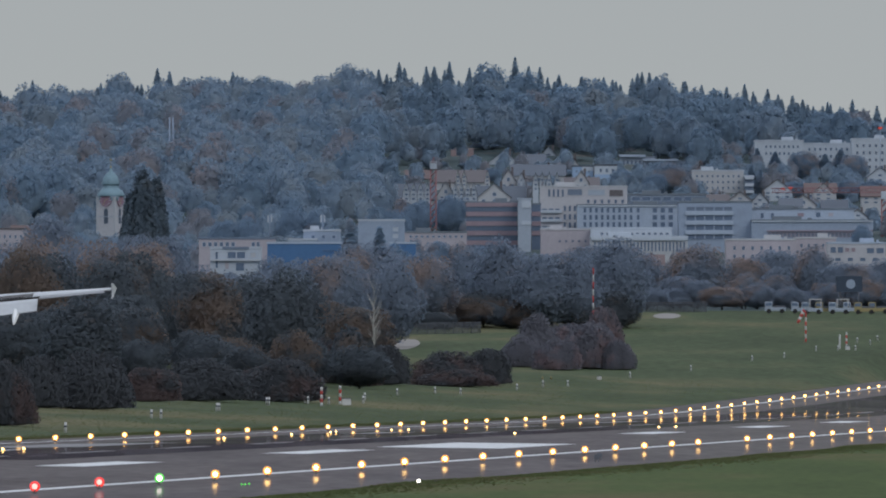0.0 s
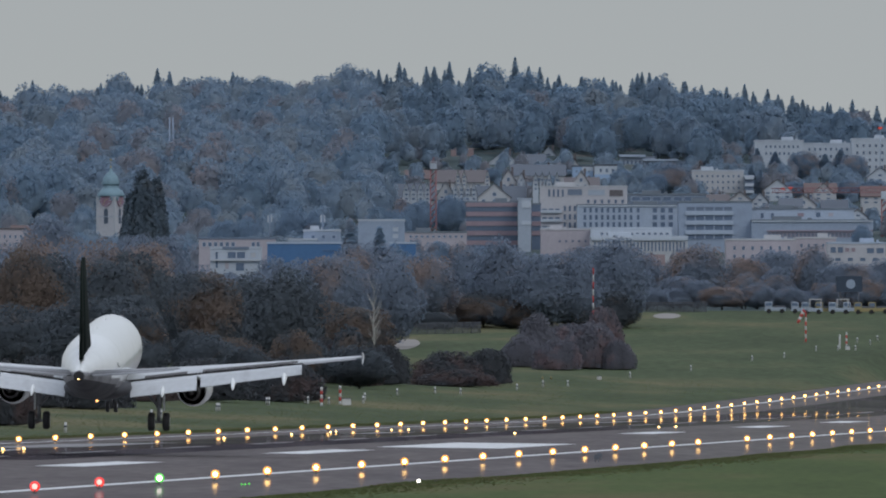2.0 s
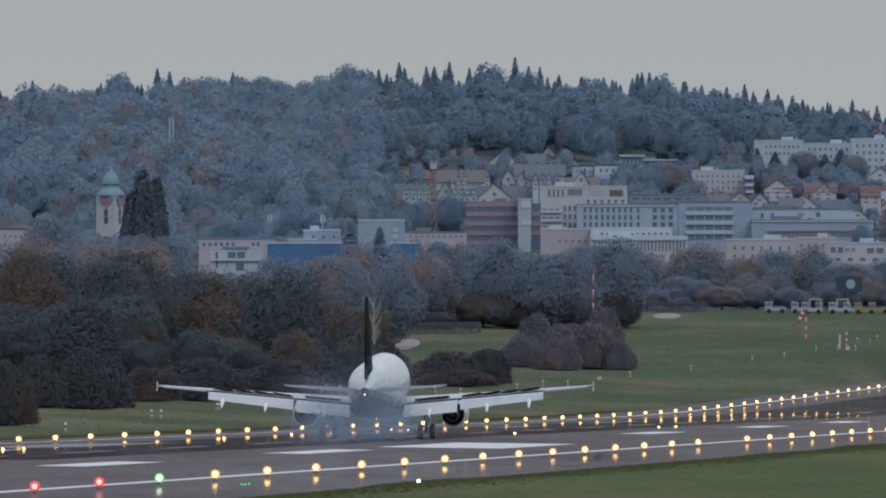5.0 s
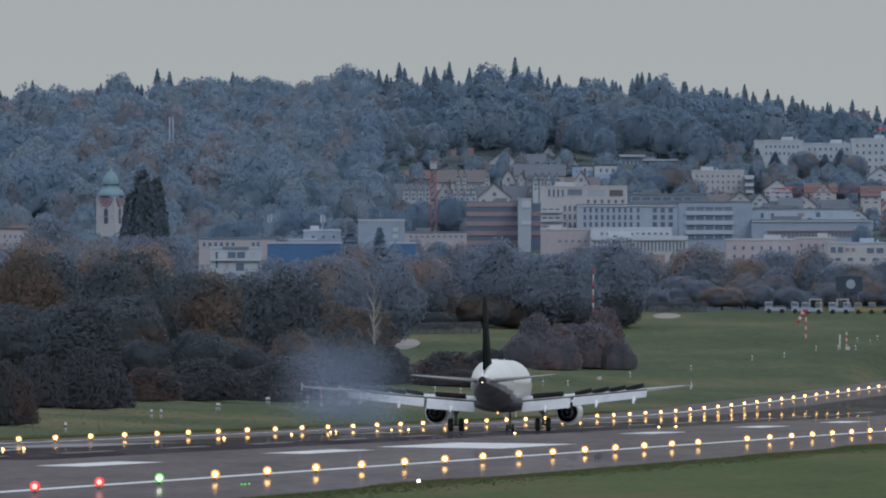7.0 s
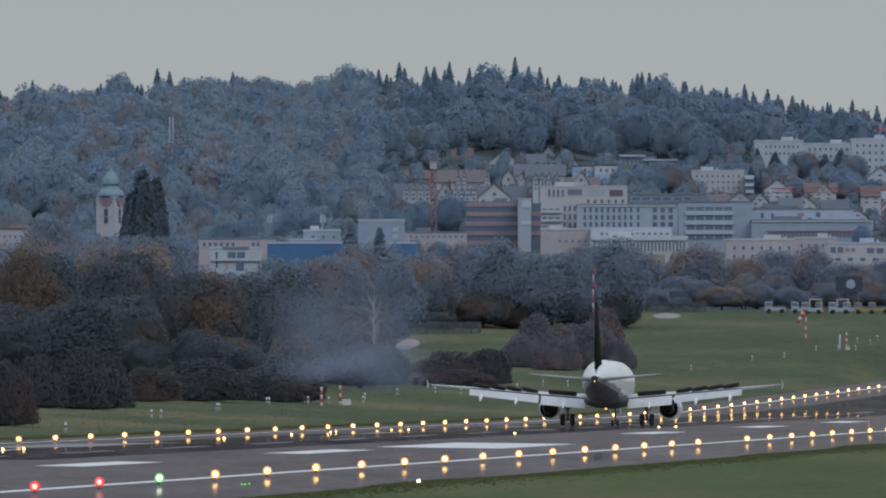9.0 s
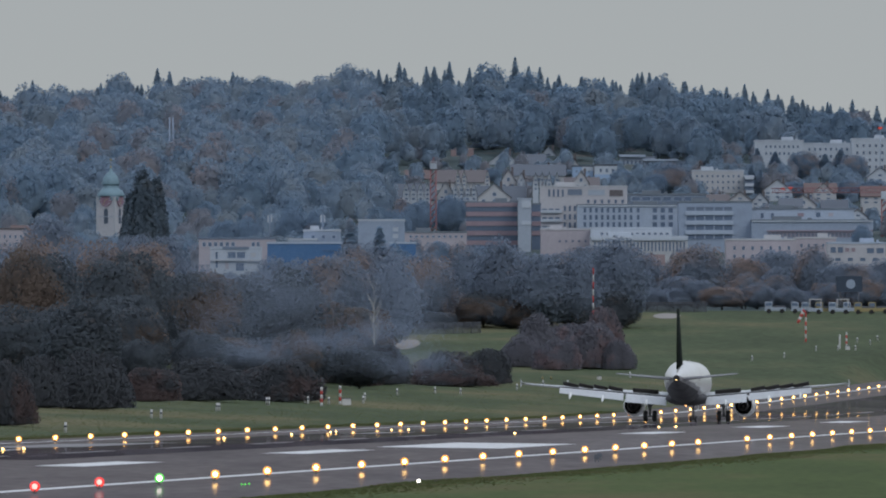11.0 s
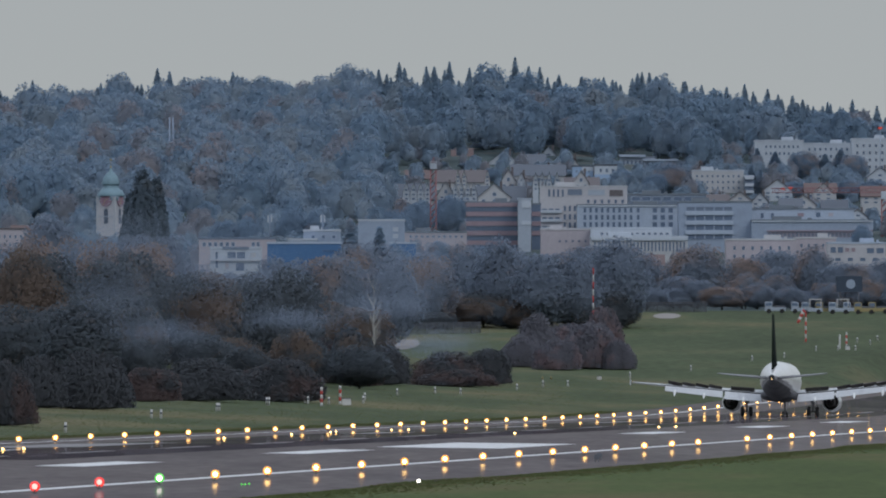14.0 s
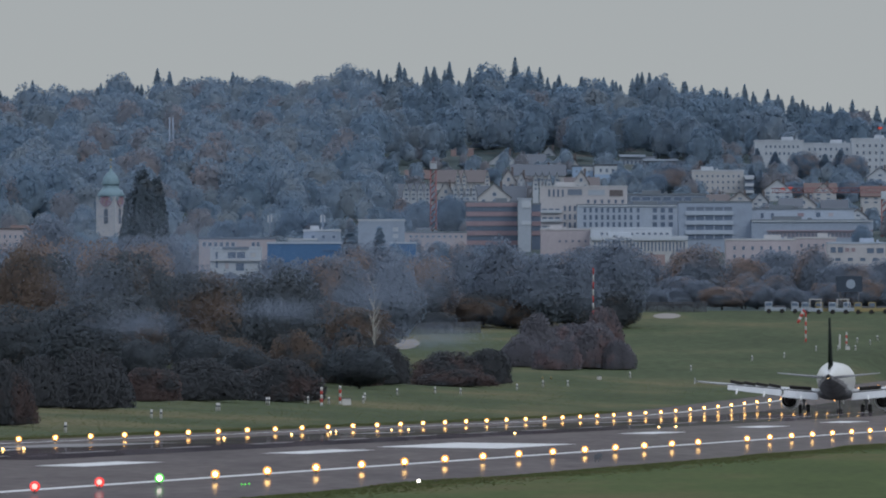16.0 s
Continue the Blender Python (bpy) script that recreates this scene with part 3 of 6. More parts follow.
            prof = ((0, 0), (0.04, 0.28), (0.15, 0.46), (0.35, 0.5), (0.65, 0.34), (1, 0.03))
            up = [le.lerp(te, a) + span * th * b for a, b in prof]
            dn = [le.lerp(te, a) - span * th * b * 0.8 for a, b in prof[1:]]
            rings.append(up + dn[::-1])
        loft(bm, rings)
        bmesh.ops.recalc_face_normals(bm, faces=bm.faces)
        return part(name, bm, material, parent, label)

    slab((((0, -11.2, 5.75), (0, -17.1, 5.35), 0.60), ((0, -12.6, 7.0), (0, -17.3, 7.0), 0.50), ((0, -16.4, 11.72), (0, -18.0, 11.72), 0.26)), M["fin_dark"], "fin", plane, "dark green tail fin")
    slab((((0, -17.12, 5.45), (0, -18.9, 5.45), 0.34), ((0, -18.02, 11.6), (0, -18.85, 11.6), 0.16)), M["fin_dark"], "rudder", plane, "dark green rudder")
    for s in (-1, 1):
        slab((((s * 0.45, -15.6, 4.46), (s * 0.45, -18.2, 4.46), 0.40), ((s * 6.2, -18.4, 5.02), (s * 6.2, -19.5, 5.02), 0.12)), M["tail_grey"], "tailplane", plane)
        slab((((s * 0.8, -18.22, 4.50), (s * 0.8, -19.3, 4.46), 0.14), ((s * 5.9, -19.42, 5.00), (s * 5.9, -19.95, 4.96), 0.06)), M["tail_grey"], "elevator", plane)

    # wings
    def edge(x):
        """Leading edge, trailing edge, height and thickness of the wing at a span of x."""
        z = 2.72 + 0.083 * (x - 1.9) + 0.0004 * (x - 1.9) ** 2
        le = 6.0 - 0.515 * (x - 1.9)
        te = -0.9 if x < 6.4 else -0.9 - 0.27 * (x - 6.4)
        return le, te, z, 0.95 - 0.80 * min(1.0, max(0.0, x - 1.9) / 15.2) ** 0.7

    def wing(s):
        secs = []
        for x in (1.6, 3, 4.7, 6.4, 9, 12, 15, 16.9):
            le, te, z, th = edge(x)
            secs.append(((s * x, le, z - 0.02), (s * x, te + (0.55 if x < 13 else 0), z + 0.06), th))
        w = slab(secs, M["plane_grey"], "wing", plane)
        part_flap = []
        for x0, x1, ch in ((2.05, 6.25, 1.55), (6.5, 13.0, 1.30)):
            bm = bmesh.new()
            rings = []
            for x in (x0, x1):
                le, te, z, th = edge(x)
                c = ch if x < 6.4 or x == x0 else 0.95
                y0, z0, a = te + 0.35, z - 0.10, radians(33)
                pts = ((0, 0.0), (0.06, 0.11), (0.3, 0.14), (1, 0.02), (1, -0.02), (0.3, -0.08), (0.06, -0.08))
                rings.append([(s * x, y0 - (p * c * math.cos(a) + q * math.sin(a)), z0 - p * c * math.sin(a) + q * math.cos(a)) for p, q in pts])
            loft(bm, rings, smooth=False)
            bmesh.ops.recalc_face_normals(bm, faces=bm.faces)
            part("flap", bm, M["plane_grey"], w, "lowered pale grey flap")
            bm = bmesh.new()                # a dark bar as the shaded slot above the flap
            a, b = edge(x0), edge(x1)
            loft(bm, [[(s * x, e_[1] + 0.50, e_[2] - 0.03), (s * x, e_[1] + 0.32, e_[2] - 0.03), (s * x, e_[1] + 0.32, e_[2] + 0.05), (s * x, e_[1] + 0.50, e_[2] + 0.05)] for x, e_ in ((x0, a), (x1, b))], smooth=False)
            part("flap_slot_shade", bm, M["gap"], w, "dark bar painting the shaded slot above the flap")
        bm = bmesh.new()
        a, b = edge(13.15), edge(16.5)
        loft(bm, [[(s * x, e_[1] + 0.02, e_[2] + 0.07), (s * x, e_[1] - 0.55, e_[2] + 0.0), (s * x, e_[1] - 0.55, e_[2] - 0.03), (s * x, e_[1] + 0.02, e_[2] - 0.03)] for x, e_ in ((13.15, a), (16.5, b))], smooth=False)
        bmesh.ops.recalc_face_normals(bm, faces=bm.faces)
        part("aileron", bm, M["tail_grey"], w)
        for x in (4.1, 8.6, 11.9):          # flap track fairings
            le, te, z, th = edge(x)
            bm = bmesh.new()
            loft(bm, [[(s * x + math.cos(i * math.tau / 10) * r_, y, zc + math.sin(i * math.tau / 10) * r_ * 1.3) for i in range(10)] for y, zc, r_ in
                      ((te + 2.0, z - 0.35, 0.05), (te + 1.0, z - 0.45, 0.17), (te - 0.2, z - 0.62, 0.19), (te - 1.2, z - 0.98, 0.10), (te - 1.6, z - 1.12, 0.02))])
            part("flap_fairing", bm, M["plane_white"], w)
        le, te, z, th = edge(16.9)
        bm = bmesh.new()                    # wingtip fence
        loft(bm, [[(s * 16.92 - 0.03, y, z + h_) for y, h_ in ((le - 0.1, 0.0), (te - 0.2, 0.40), (te - 0.65, 0.42), (te - 0.45, 0), (te - 0.65, -0.34), (te - 0.3, -0.32))],
                  [(s * 16.92 + 0.03, y, z + h_) for y, h_ in ((le - 0.1, 0.0), (te - 0.2, 0.40), (te - 0.65, 0.42), (te - 0.45, 0), (te - 0.65, -0.34), (te - 0.3, -0.32))]], smooth=False)
        bmesh.ops.recalc_face_normals(bm, faces=bm.faces)
        part("wingtip_fence", bm, M["plane_grey"], w)
        # spoilers, hinged along their front edges
        panels = []
        for x0, x1 in ((2.9, 5.6), (6.6, 8.1), (8.13, 9.6), (9.63, 11.1), (11.13, 12.7)):
            a, b = edge(x0), edge(x1)
            bm = bmesh.new()
            c = 0.95 if x0 < 6 else 0.85
            mid = Vector((s * (x0 + x1) / 2, (a[1] + b[1]) / 2 + 1.35, (a[2] + b[2]) / 2 + 0.18))
            rings = []
            for x, e_ in ((x0, a), (x1, b)):
                o = Vector((s * x, e_[1] + 1.35, e_[2] + 0.18)) - mid
                rings.append([o + Vector((0, dy, dz)) for dy, dz in ((0, 0), (-c, -0.08), (-c, -0.11), (0, -0.05))])
            loft(bm, rings, smooth=False)
            bmesh.ops.recalc_face_normals(bm, faces=bm.faces)
            sp = part("spoiler", bm, M["spoiler_dark"], w, "dark lift-dumping spoiler panel")
            sp.matrix_basis = Matrix.Translation(mid)
            panels.append((sp, mid))
        return w, panels

    (left_wing, s1), (right_wing, s2) = wing(-1), wing(1)
    spoilers = s1 + s2

    # engines
    engines, gears = [], []
    for s in (-1, 1):
        eng = new("engine")
        eng.parent = plane
        eng.matrix_basis = pose(s * 5.75, 0, 1.78)
        engines.append((eng, s))
        tagged(eng, "white turbofan engine with a dark exhaust")
        bm = bmesh.new()
        prof = ((2.6, 0.86), (3.4, 0.98), (4.6, 1.10), (6.2, 1.12), (7.0, 1.02), (7.25, 0.92), (7.1, 0.86), (6.4, 0.84), (5.0, 0.86), (3.4, 0.84), (2.62, 0.82))
        rings = [[(math.cos(i * math.tau / 28) * r_, y, math.sin(i * math.tau / 28) * r_) for i in range(28)] for y, r_ in prof]
        loft(bm, rings + [rings[0]], close=False)
        bmesh.ops.remove_doubles(bm, verts=bm.verts, dist=0.001)
        bmesh.ops.recalc_face_normals(bm, faces=bm.faces)
        # Inner duct faces are blackened to paint the shade inside.
        for f in bm.faces:
            c = f.calc_center_median()
            f.material_index = 1 if math.hypot(c.x, c.z) < 0.855 and c.y < 6.9 else 0
        part("nacelle", bm, (M["plane_white"], M["gap"]), eng)
        bm = bmesh.new()
        loft(bm, [[(math.cos(i * math.tau / 24) * r_, y, math.sin(i * math.tau / 24) * r_) for i in range(24)] for y, r_ in ((4.6, 0.70), (3.0, 0.64), (1.9, 0.50), (1.4, 0.42), (1.42, 0.38), (2.4, 0.36))], close=False)
        part("core_nozzle", bm, M["nozzle"], eng, "dark metal core nozzle")
        bm = bmesh.new()
        loft(bm, [[(math.cos(i * math.tau / 20) * r_, y, math.sin(i * math.tau / 20) * r_) for i in range(20)] for y, r_ in ((2.5, 0.30), (1.6, 0.24), (0.9, 0.04))])
        part("exhaust_cone", bm, M["nozzle"], eng, "dark exhaust cone")
        bm = bmesh.new()
        tube(bm, (0, 4.9, 0), (0, 5.1, 0), 0.86, 0.86, 24)
        part("fan", bm, M["gap"], eng)
        bm = bmesh.new()
        loft(bm, [[(-0.18, 6.2, 1.02), (0.18, 6.2, 1.02), (0.18, 1.2, 0.62), (-0.18, 1.2, 0.62)], [(-0.14, 4.6, 1.32), (0.14, 4.6, 1.32), (0.14, 0.6, 1.20), (-0.14, 0.6, 1.20)]], smooth=False)
        bmesh.ops.recalc_face_normals(bm, faces=bm.faces)
        part("pylon", bm, M["plane_grey"], eng)

    # landing gear
    def wheel(r_, w_):
        bm = bmesh.new()
        prof = ((-w_, r_ * 0.55), (-w_, r_ * 0.82), (-w_ * 0.7, r_ * 0.97), (0, r_), (w_ * 0.7, r_ * 0.97), (w_, r_ * 0.82), (w_, r_ * 0.55))
        loft(bm, [[(x, math.cos(i * math.tau / 26) * q, math.sin(i * math.tau / 26) * q) for i in range(26)] for x, q in prof])
        ty = bpy.data.meshes.new("tyre")
        bmesh.ops.recalc_face_normals(bm, faces=bm.faces)
        bm.to_mesh(ty)
        bm.free()
        ty.materials.append(M["tyre"])
        bm = bmesh.new()
        tube(bm, (-w_ - 0.02, 0, 0), (w_ + 0.02, 0, 0), r_ * 0.5, r_ * 0.5, 18)
        rm = bpy.data.meshes.new("rim")
        bm.to_mesh(rm)
        bm.free()
        rm.materials.append(M["hub"])
        return ty, rm

    big, small = wheel(0.585, 0.21), wheel(0.38, 0.11)
    for s in (-1, 1):
        g = new("main_gear")
        g.parent = plane
        g.matrix_basis = pose(s * 3.8, 0, 0)
        gears.append((g, s))
        for x in (-0.47, 0.47):
            share("tyre", big[0], g, pose(x, 0, 0.585))
            share("rim", big[1], g, pose(x, 0, 0.585))
        bm = bmesh.new()
        tube(bm, (-0.5, 0, 0.585), (0.5, 0, 0.585), 0.10, None, 10)
        tube(bm, (0, 0, 0.5), (0, 0, 1.55), 0.12, None, 12)
        tube(bm, (0, 0, 1.45), (s * 0.05, 0.1, 2.85), 0.19, None, 12)
        part("strut", bm, M["strut"], g, "dark grey oleo strut")
        bm = bmesh.new()
        tube(bm, (0, 0, 1.5), (-s * 1.05, 0.2, 2.7), 0.085, None, 8)
        tube(bm, (0, -0.12, 0.75), (0, -0.38, 1.15), 0.05, None, 6)
        tube(bm, (0, -0.38, 1.15), (0, -0.14, 1.6), 0.05, None, 6)
        part("brace", bm, M["strut"], g)
        bm = bmesh.new()
        box(bm, s * 0.30 - 0.03, s * 0.30 + 0.03, -0.1, 0.95, 1.25, 2.75)
        part("gear_door", bevel(bm, 0.015), M["plane_grey"], g)
    g = new("nose_gear")
    g.parent = plane
    g.matrix_basis = pose(0, 12.64, 0)
    for x in (-0.26, 0.26):
        share("tyre", small[0], g, pose(x, 0, 0.38))
        share("rim", small[1], g, pose(x, 0, 0.38))
    bm = bmesh.new()
    tube(bm, (-0.28, 0, 0.38), (0.28, 0, 0.38), 0.06, None, 8)
    tube(bm, (0, 0, 0.35), (0, 0.15, 2.2), 0.10, None, 10)
    part("strut", bm, M["strut"], g)
    for s in (-1, 1):
        bm = bmesh.new()
        box(bm, s * 0.48 - 0.02, s * 0.48 + 0.02, -0.6, 1.2, 1.35, 2.2)
        part("gear_door", bevel(bm, 0.01), M["plane_white"], g)
    return plane, spoilers, ((left_wing, -1), (right_wing, 1)), engines, gears


airplane, spoiler_panels, wings, engine_pair, main_gears = airliner()


# ---- runway lights ----
M["lamp_warm"] = glow("warm_runway_lamp", (1.0, 0.60, 0.19), 9.0)
M["halo_amber"] = glow("amber_lamp_halo", (1.0, 0.40, 0.07), 1.15)
M["halo_red"] = glow("red_lamp_halo", (1.0, 0.04, 0.03), 1.1)
M["lamp_red_core"] = glow("red_lamp_core", (1.0, 0.45, 0.40), 1.8)
M["lamp_green"] = glow("green_runway_lamp", (0.12, 0.85, 0.10), 1.0)
M["lamp_pale"] = glow("pale_lamp", (1.0, 0.9, 0.8), 5)
M["lamp_body"] = mat("lamp_body_grey", (0.10, 0.10, 0.10), 0.6, 0.2, 0.2)


def runway_lamp(lens, ring, label, category="runway light"):
    lamp = empty("runway_light", 0, 0, -50, label, category, "lights along the runway's edges")
    bm = bmesh.new()
    tube(bm, (0, 0, 0), (0, 0, 0.06), 0.15, 0.13, 12)
    tube(bm, (0, 0, 0.05), (0, 0, 0.18), 0.05, 0.05, 8)
    part("stem", bm, M["lamp_body"], lamp)
    # The lens is oversized to take in the lamp's bloom.
    bm = bmesh.new()
    bmesh.ops.create_uvsphere(bm, u_segments=14, v_segments=8, radius=0.14, matrix=Matrix.Translation((0, 0, 0.33)))
    part("lens", bm, M[lens], lamp, "lit glass lens")
    # An added glowing ball behind the lens imitates the lamp's coloured halo.
    bm = bmesh.new()
    for y in (0.0,):
        bmesh.ops.create_uvsphere(bm, u_segments=14, v_segments=8, radius=0.25, matrix=Matrix.Translation((0, 0.20, 0.33)))
    part("lamp_halo", bm, M[ring], lamp, "glowing coloured halo modelled behind the lens")
    return lamp


def runway_lights():
    warm = runway_lamp("lamp_warm", "halo_amber", "lit warm-white light on the runway's edge")
    red = runway_lamp("lamp_red_core", "halo_red", "lit red light on the runway's edge")
    green = runway_lamp("lamp_pale", "lamp_green", "lit green light on the runway's edge")
    first = [warm]
    for side, y0, gap, n0, n1 in ((29.2, 775.0, 26.9, -6, 30), (-26.2, 1162.0, 24.95, -14, 49)):
        for n in range(n0, n1):
            if side > 0 and n == 14:
                continue
            y = y0 + gap * n
            kind = (red if n in (-2, -3, -4, -5, -6) else green if n == -1 else warm) if side > 0 else warm
            m = pose(axis_x(y) + side, y, lift(y) - 0.013 * abs(side) - 0.005)
            if kind is warm and first:
                first.pop().matrix_basis = m
            elif kind is green:
                green.matrix_basis = m
            elif kind is red and n == -2:
                red.matrix_basis = m
            else:
                copy_thing(kind, m)


runway_lights()


# ---- the town on the slope ----
def paint(name, c, **k):
    M[name] = mat(name, c, k.get("rough", 0.7), k.get("vary", 0.10), 6, 0.7, second=tuple(v * 0.85 for v in c), amount=0.35)


# Town wall, roof and glass tones include distance haze, mixed towards blue-grey.
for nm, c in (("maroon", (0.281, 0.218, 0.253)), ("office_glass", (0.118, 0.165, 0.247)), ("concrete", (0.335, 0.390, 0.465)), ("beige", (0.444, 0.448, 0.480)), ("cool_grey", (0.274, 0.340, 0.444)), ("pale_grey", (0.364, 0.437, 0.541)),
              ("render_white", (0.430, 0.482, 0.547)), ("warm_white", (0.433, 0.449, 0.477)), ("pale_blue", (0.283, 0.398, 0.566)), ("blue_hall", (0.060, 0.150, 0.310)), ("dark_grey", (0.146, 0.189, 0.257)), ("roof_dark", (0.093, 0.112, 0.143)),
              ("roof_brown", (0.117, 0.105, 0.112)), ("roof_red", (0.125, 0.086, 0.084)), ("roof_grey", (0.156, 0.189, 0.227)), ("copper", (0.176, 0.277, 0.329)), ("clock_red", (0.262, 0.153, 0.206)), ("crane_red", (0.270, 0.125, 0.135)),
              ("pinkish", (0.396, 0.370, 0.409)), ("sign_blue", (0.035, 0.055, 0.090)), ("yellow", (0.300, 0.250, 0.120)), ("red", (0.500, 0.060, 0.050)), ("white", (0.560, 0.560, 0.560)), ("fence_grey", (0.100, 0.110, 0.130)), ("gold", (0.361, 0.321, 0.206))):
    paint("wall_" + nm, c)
M["wall_office_glass"].node_tree.nodes["Principled BSDF"].inputs["Roughness"].default_value = 0.2
M["red_sign_light"] = glow("red_sign_light", (1.0, 0.12, 0.08), 0.45)
WINDOWS = {}
FOOT = []


def window_mesh(w, h, glass, frame_m):
    """A window w by h metres: a proud frame round a set-back pane."""
    key = (round(w, 1), round(h, 1), glass, frame_m)
    if key not in WINDOWS:
        w, h = key[:2]
        bm = bmesh.new()
        t = min(0.12, w * 0.12, h * 0.12)
        box(bm, -w / 2, w / 2, -0.05, 0.02, -h / 2, h / 2, 0)
        for x0, x1, z0, z1 in ((-w / 2, w / 2, h / 2 - t, h / 2), (-w / 2, w / 2, -h / 2, -h / 2 + t), (-w / 2, -w / 2 + t, -h / 2 + t, h / 2 - t), (w / 2 - t, w / 2, -h / 2 + t, h / 2 - t)):
            box(bm, x0, x1, -0.14, -0.05, z0, z1, 1)
        me = bpy.data.meshes.new("window")
        bm.to_mesh(me)
        bm.free()
        me.materials.append(M["wall_" + glass])
        me.materials.append(M["wall_" + frame_m])
        WINDOWS[key] = me
    return WINDOWS[key]


def block(name, label, category, d, depth, ext, wall, roof, grids=(), bands=(), plant_room=True, group=""):
    """A flat-roofed building whose front stands d metres off; ext, grids and bands are x0, x1, bottom, top."""
    x0, x1, z0, z1 = ext
    xm = (x0 + x1) / 2
    base = min(z0, gz(xm, d) - 0.3)
    ob = empty(name, xm, d, base, label, category, group)
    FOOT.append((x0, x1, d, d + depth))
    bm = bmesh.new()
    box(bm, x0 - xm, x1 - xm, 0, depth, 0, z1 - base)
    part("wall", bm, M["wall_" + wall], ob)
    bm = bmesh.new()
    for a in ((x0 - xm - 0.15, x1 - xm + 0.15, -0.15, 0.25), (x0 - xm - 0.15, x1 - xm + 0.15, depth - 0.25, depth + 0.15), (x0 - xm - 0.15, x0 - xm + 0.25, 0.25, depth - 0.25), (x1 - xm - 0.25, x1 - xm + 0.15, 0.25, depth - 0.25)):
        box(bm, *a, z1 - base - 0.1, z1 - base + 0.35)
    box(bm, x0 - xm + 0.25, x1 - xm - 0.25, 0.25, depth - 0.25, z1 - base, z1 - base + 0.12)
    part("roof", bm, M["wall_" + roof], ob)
    if plant_room and x1 - x0 > 8:
        bm = bmesh.new()
        k = (x1 - x0) * 0.12
        c = (x1 - x0) * (0.18 if int(x0 * 7) % 2 else -0.2)
        box(bm, c - k, c + k, depth * 0.3, depth * 0.6, z1 - base + 0.1, z1 - base + 1.3)
        box(bm, c + k * 1.4, c + k * 1.7, depth * 0.3, depth * 0.4, z1 - base + 0.1, z1 - base + 0.9)
        part("roof_plant", bevel(bm, 0.05), M["wall_" + roof], ob)
    for (a0, a1, b0, b1), m_, proud in bands:
        bm = bmesh.new()
        box(bm, a0 - xm, a1 - xm, -proud, 0.3, b0 - base, b1 - base)
        part("facade_band", bevel(bm, 0.03), M["wall_" + m_], ob)
    for cols, rows, (a0, a1, b0, b1), wf, hf, glass, frm in grids:
        cw, ch = (a1 - a0) / cols, (b1 - b0) / rows
        me = window_mesh(cw * wf, ch * hf, glass, frm)
        for i in range(cols):
            for j in range(rows):
                share("window", me, ob, pose(a0 + cw * (i + 0.5) - xm, 0.0, b0 + ch * (j + 0.5) - base))
    return ob


def house(label, d, ext, eave, depth, wall, roof, cols=2, rows=2, name="house", group="houses on the slope", side=False, chimney=True):
    """A gabled house; ext is x0, x1, bottom, ridge. eave: share of the height where the roof begins. side: the roof's slope faces the view."""
    x0, x1, z0, z1 = ext
    xm, w = (x0 + x1) / 2, x1 - x0
    base = min(z0, gz(xm, d) - 0.3)
    ob = empty(name, xm, d, base, label, "house", group)
    FOOT.append((x0, x1, d, d + depth))
    ze, zr = z0 + (z1 - z0) * eave - base, z1 - base
    bm = bmesh.new()
    if not side:
        loft(bm, [[(-w / 2, y, 0), (w / 2, y, 0), (w / 2, y, ze), (0, y, zr), (-w / 2, y, ze)] for y in (0, depth)], smooth=False)
    else:
        loft(bm, [[(x, 0, 0), (x, depth, 0), (x, depth, ze), (x, depth / 2, zr), (x, 0, ze)] for x in (-w / 2, w / 2)], smooth=False)
    bmesh.ops.recalc_face_normals(bm, faces=bm.faces)
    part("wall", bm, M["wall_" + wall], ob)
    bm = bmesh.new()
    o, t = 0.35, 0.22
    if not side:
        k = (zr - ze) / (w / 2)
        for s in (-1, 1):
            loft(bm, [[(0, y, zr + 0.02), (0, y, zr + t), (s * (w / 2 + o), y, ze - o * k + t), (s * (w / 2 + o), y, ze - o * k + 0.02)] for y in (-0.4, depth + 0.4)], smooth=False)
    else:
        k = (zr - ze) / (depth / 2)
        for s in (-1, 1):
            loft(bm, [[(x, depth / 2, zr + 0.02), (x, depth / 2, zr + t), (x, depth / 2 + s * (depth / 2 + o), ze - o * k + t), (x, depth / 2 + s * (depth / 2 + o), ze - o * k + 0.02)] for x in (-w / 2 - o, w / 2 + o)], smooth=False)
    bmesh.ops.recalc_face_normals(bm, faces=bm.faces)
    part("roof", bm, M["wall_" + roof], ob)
    if chimney:
        bm = bmesh.new()
        box(bm, w * 0.18, w * 0.18 + 0.6, depth * 0.55, depth * 0.55 + 0.6, ze, zr + 0.7)
        part("chimney", bm, M["wall_roof_brown"], ob)
    h = ze * 0.9
    vis = max(2.2, (z0 + (z1 - z0) * eave) - z0)
    me = window_mesh(min(1.2, w / cols * 0.45), min(1.4, vis / rows * 0.55), "office_glass", "render_white")
    for i in range(cols):
        for j in range(rows):
            share("window", me, ob, pose(-w / 2 + w / cols * (i + 0.5), 0, ze - vis / rows * (j + 0.5)))
    if not side and zr - ze > 2.2:
        share("window", me, ob, pose(0, 0, ze + (zr - ze) * 0.22))
    return ob


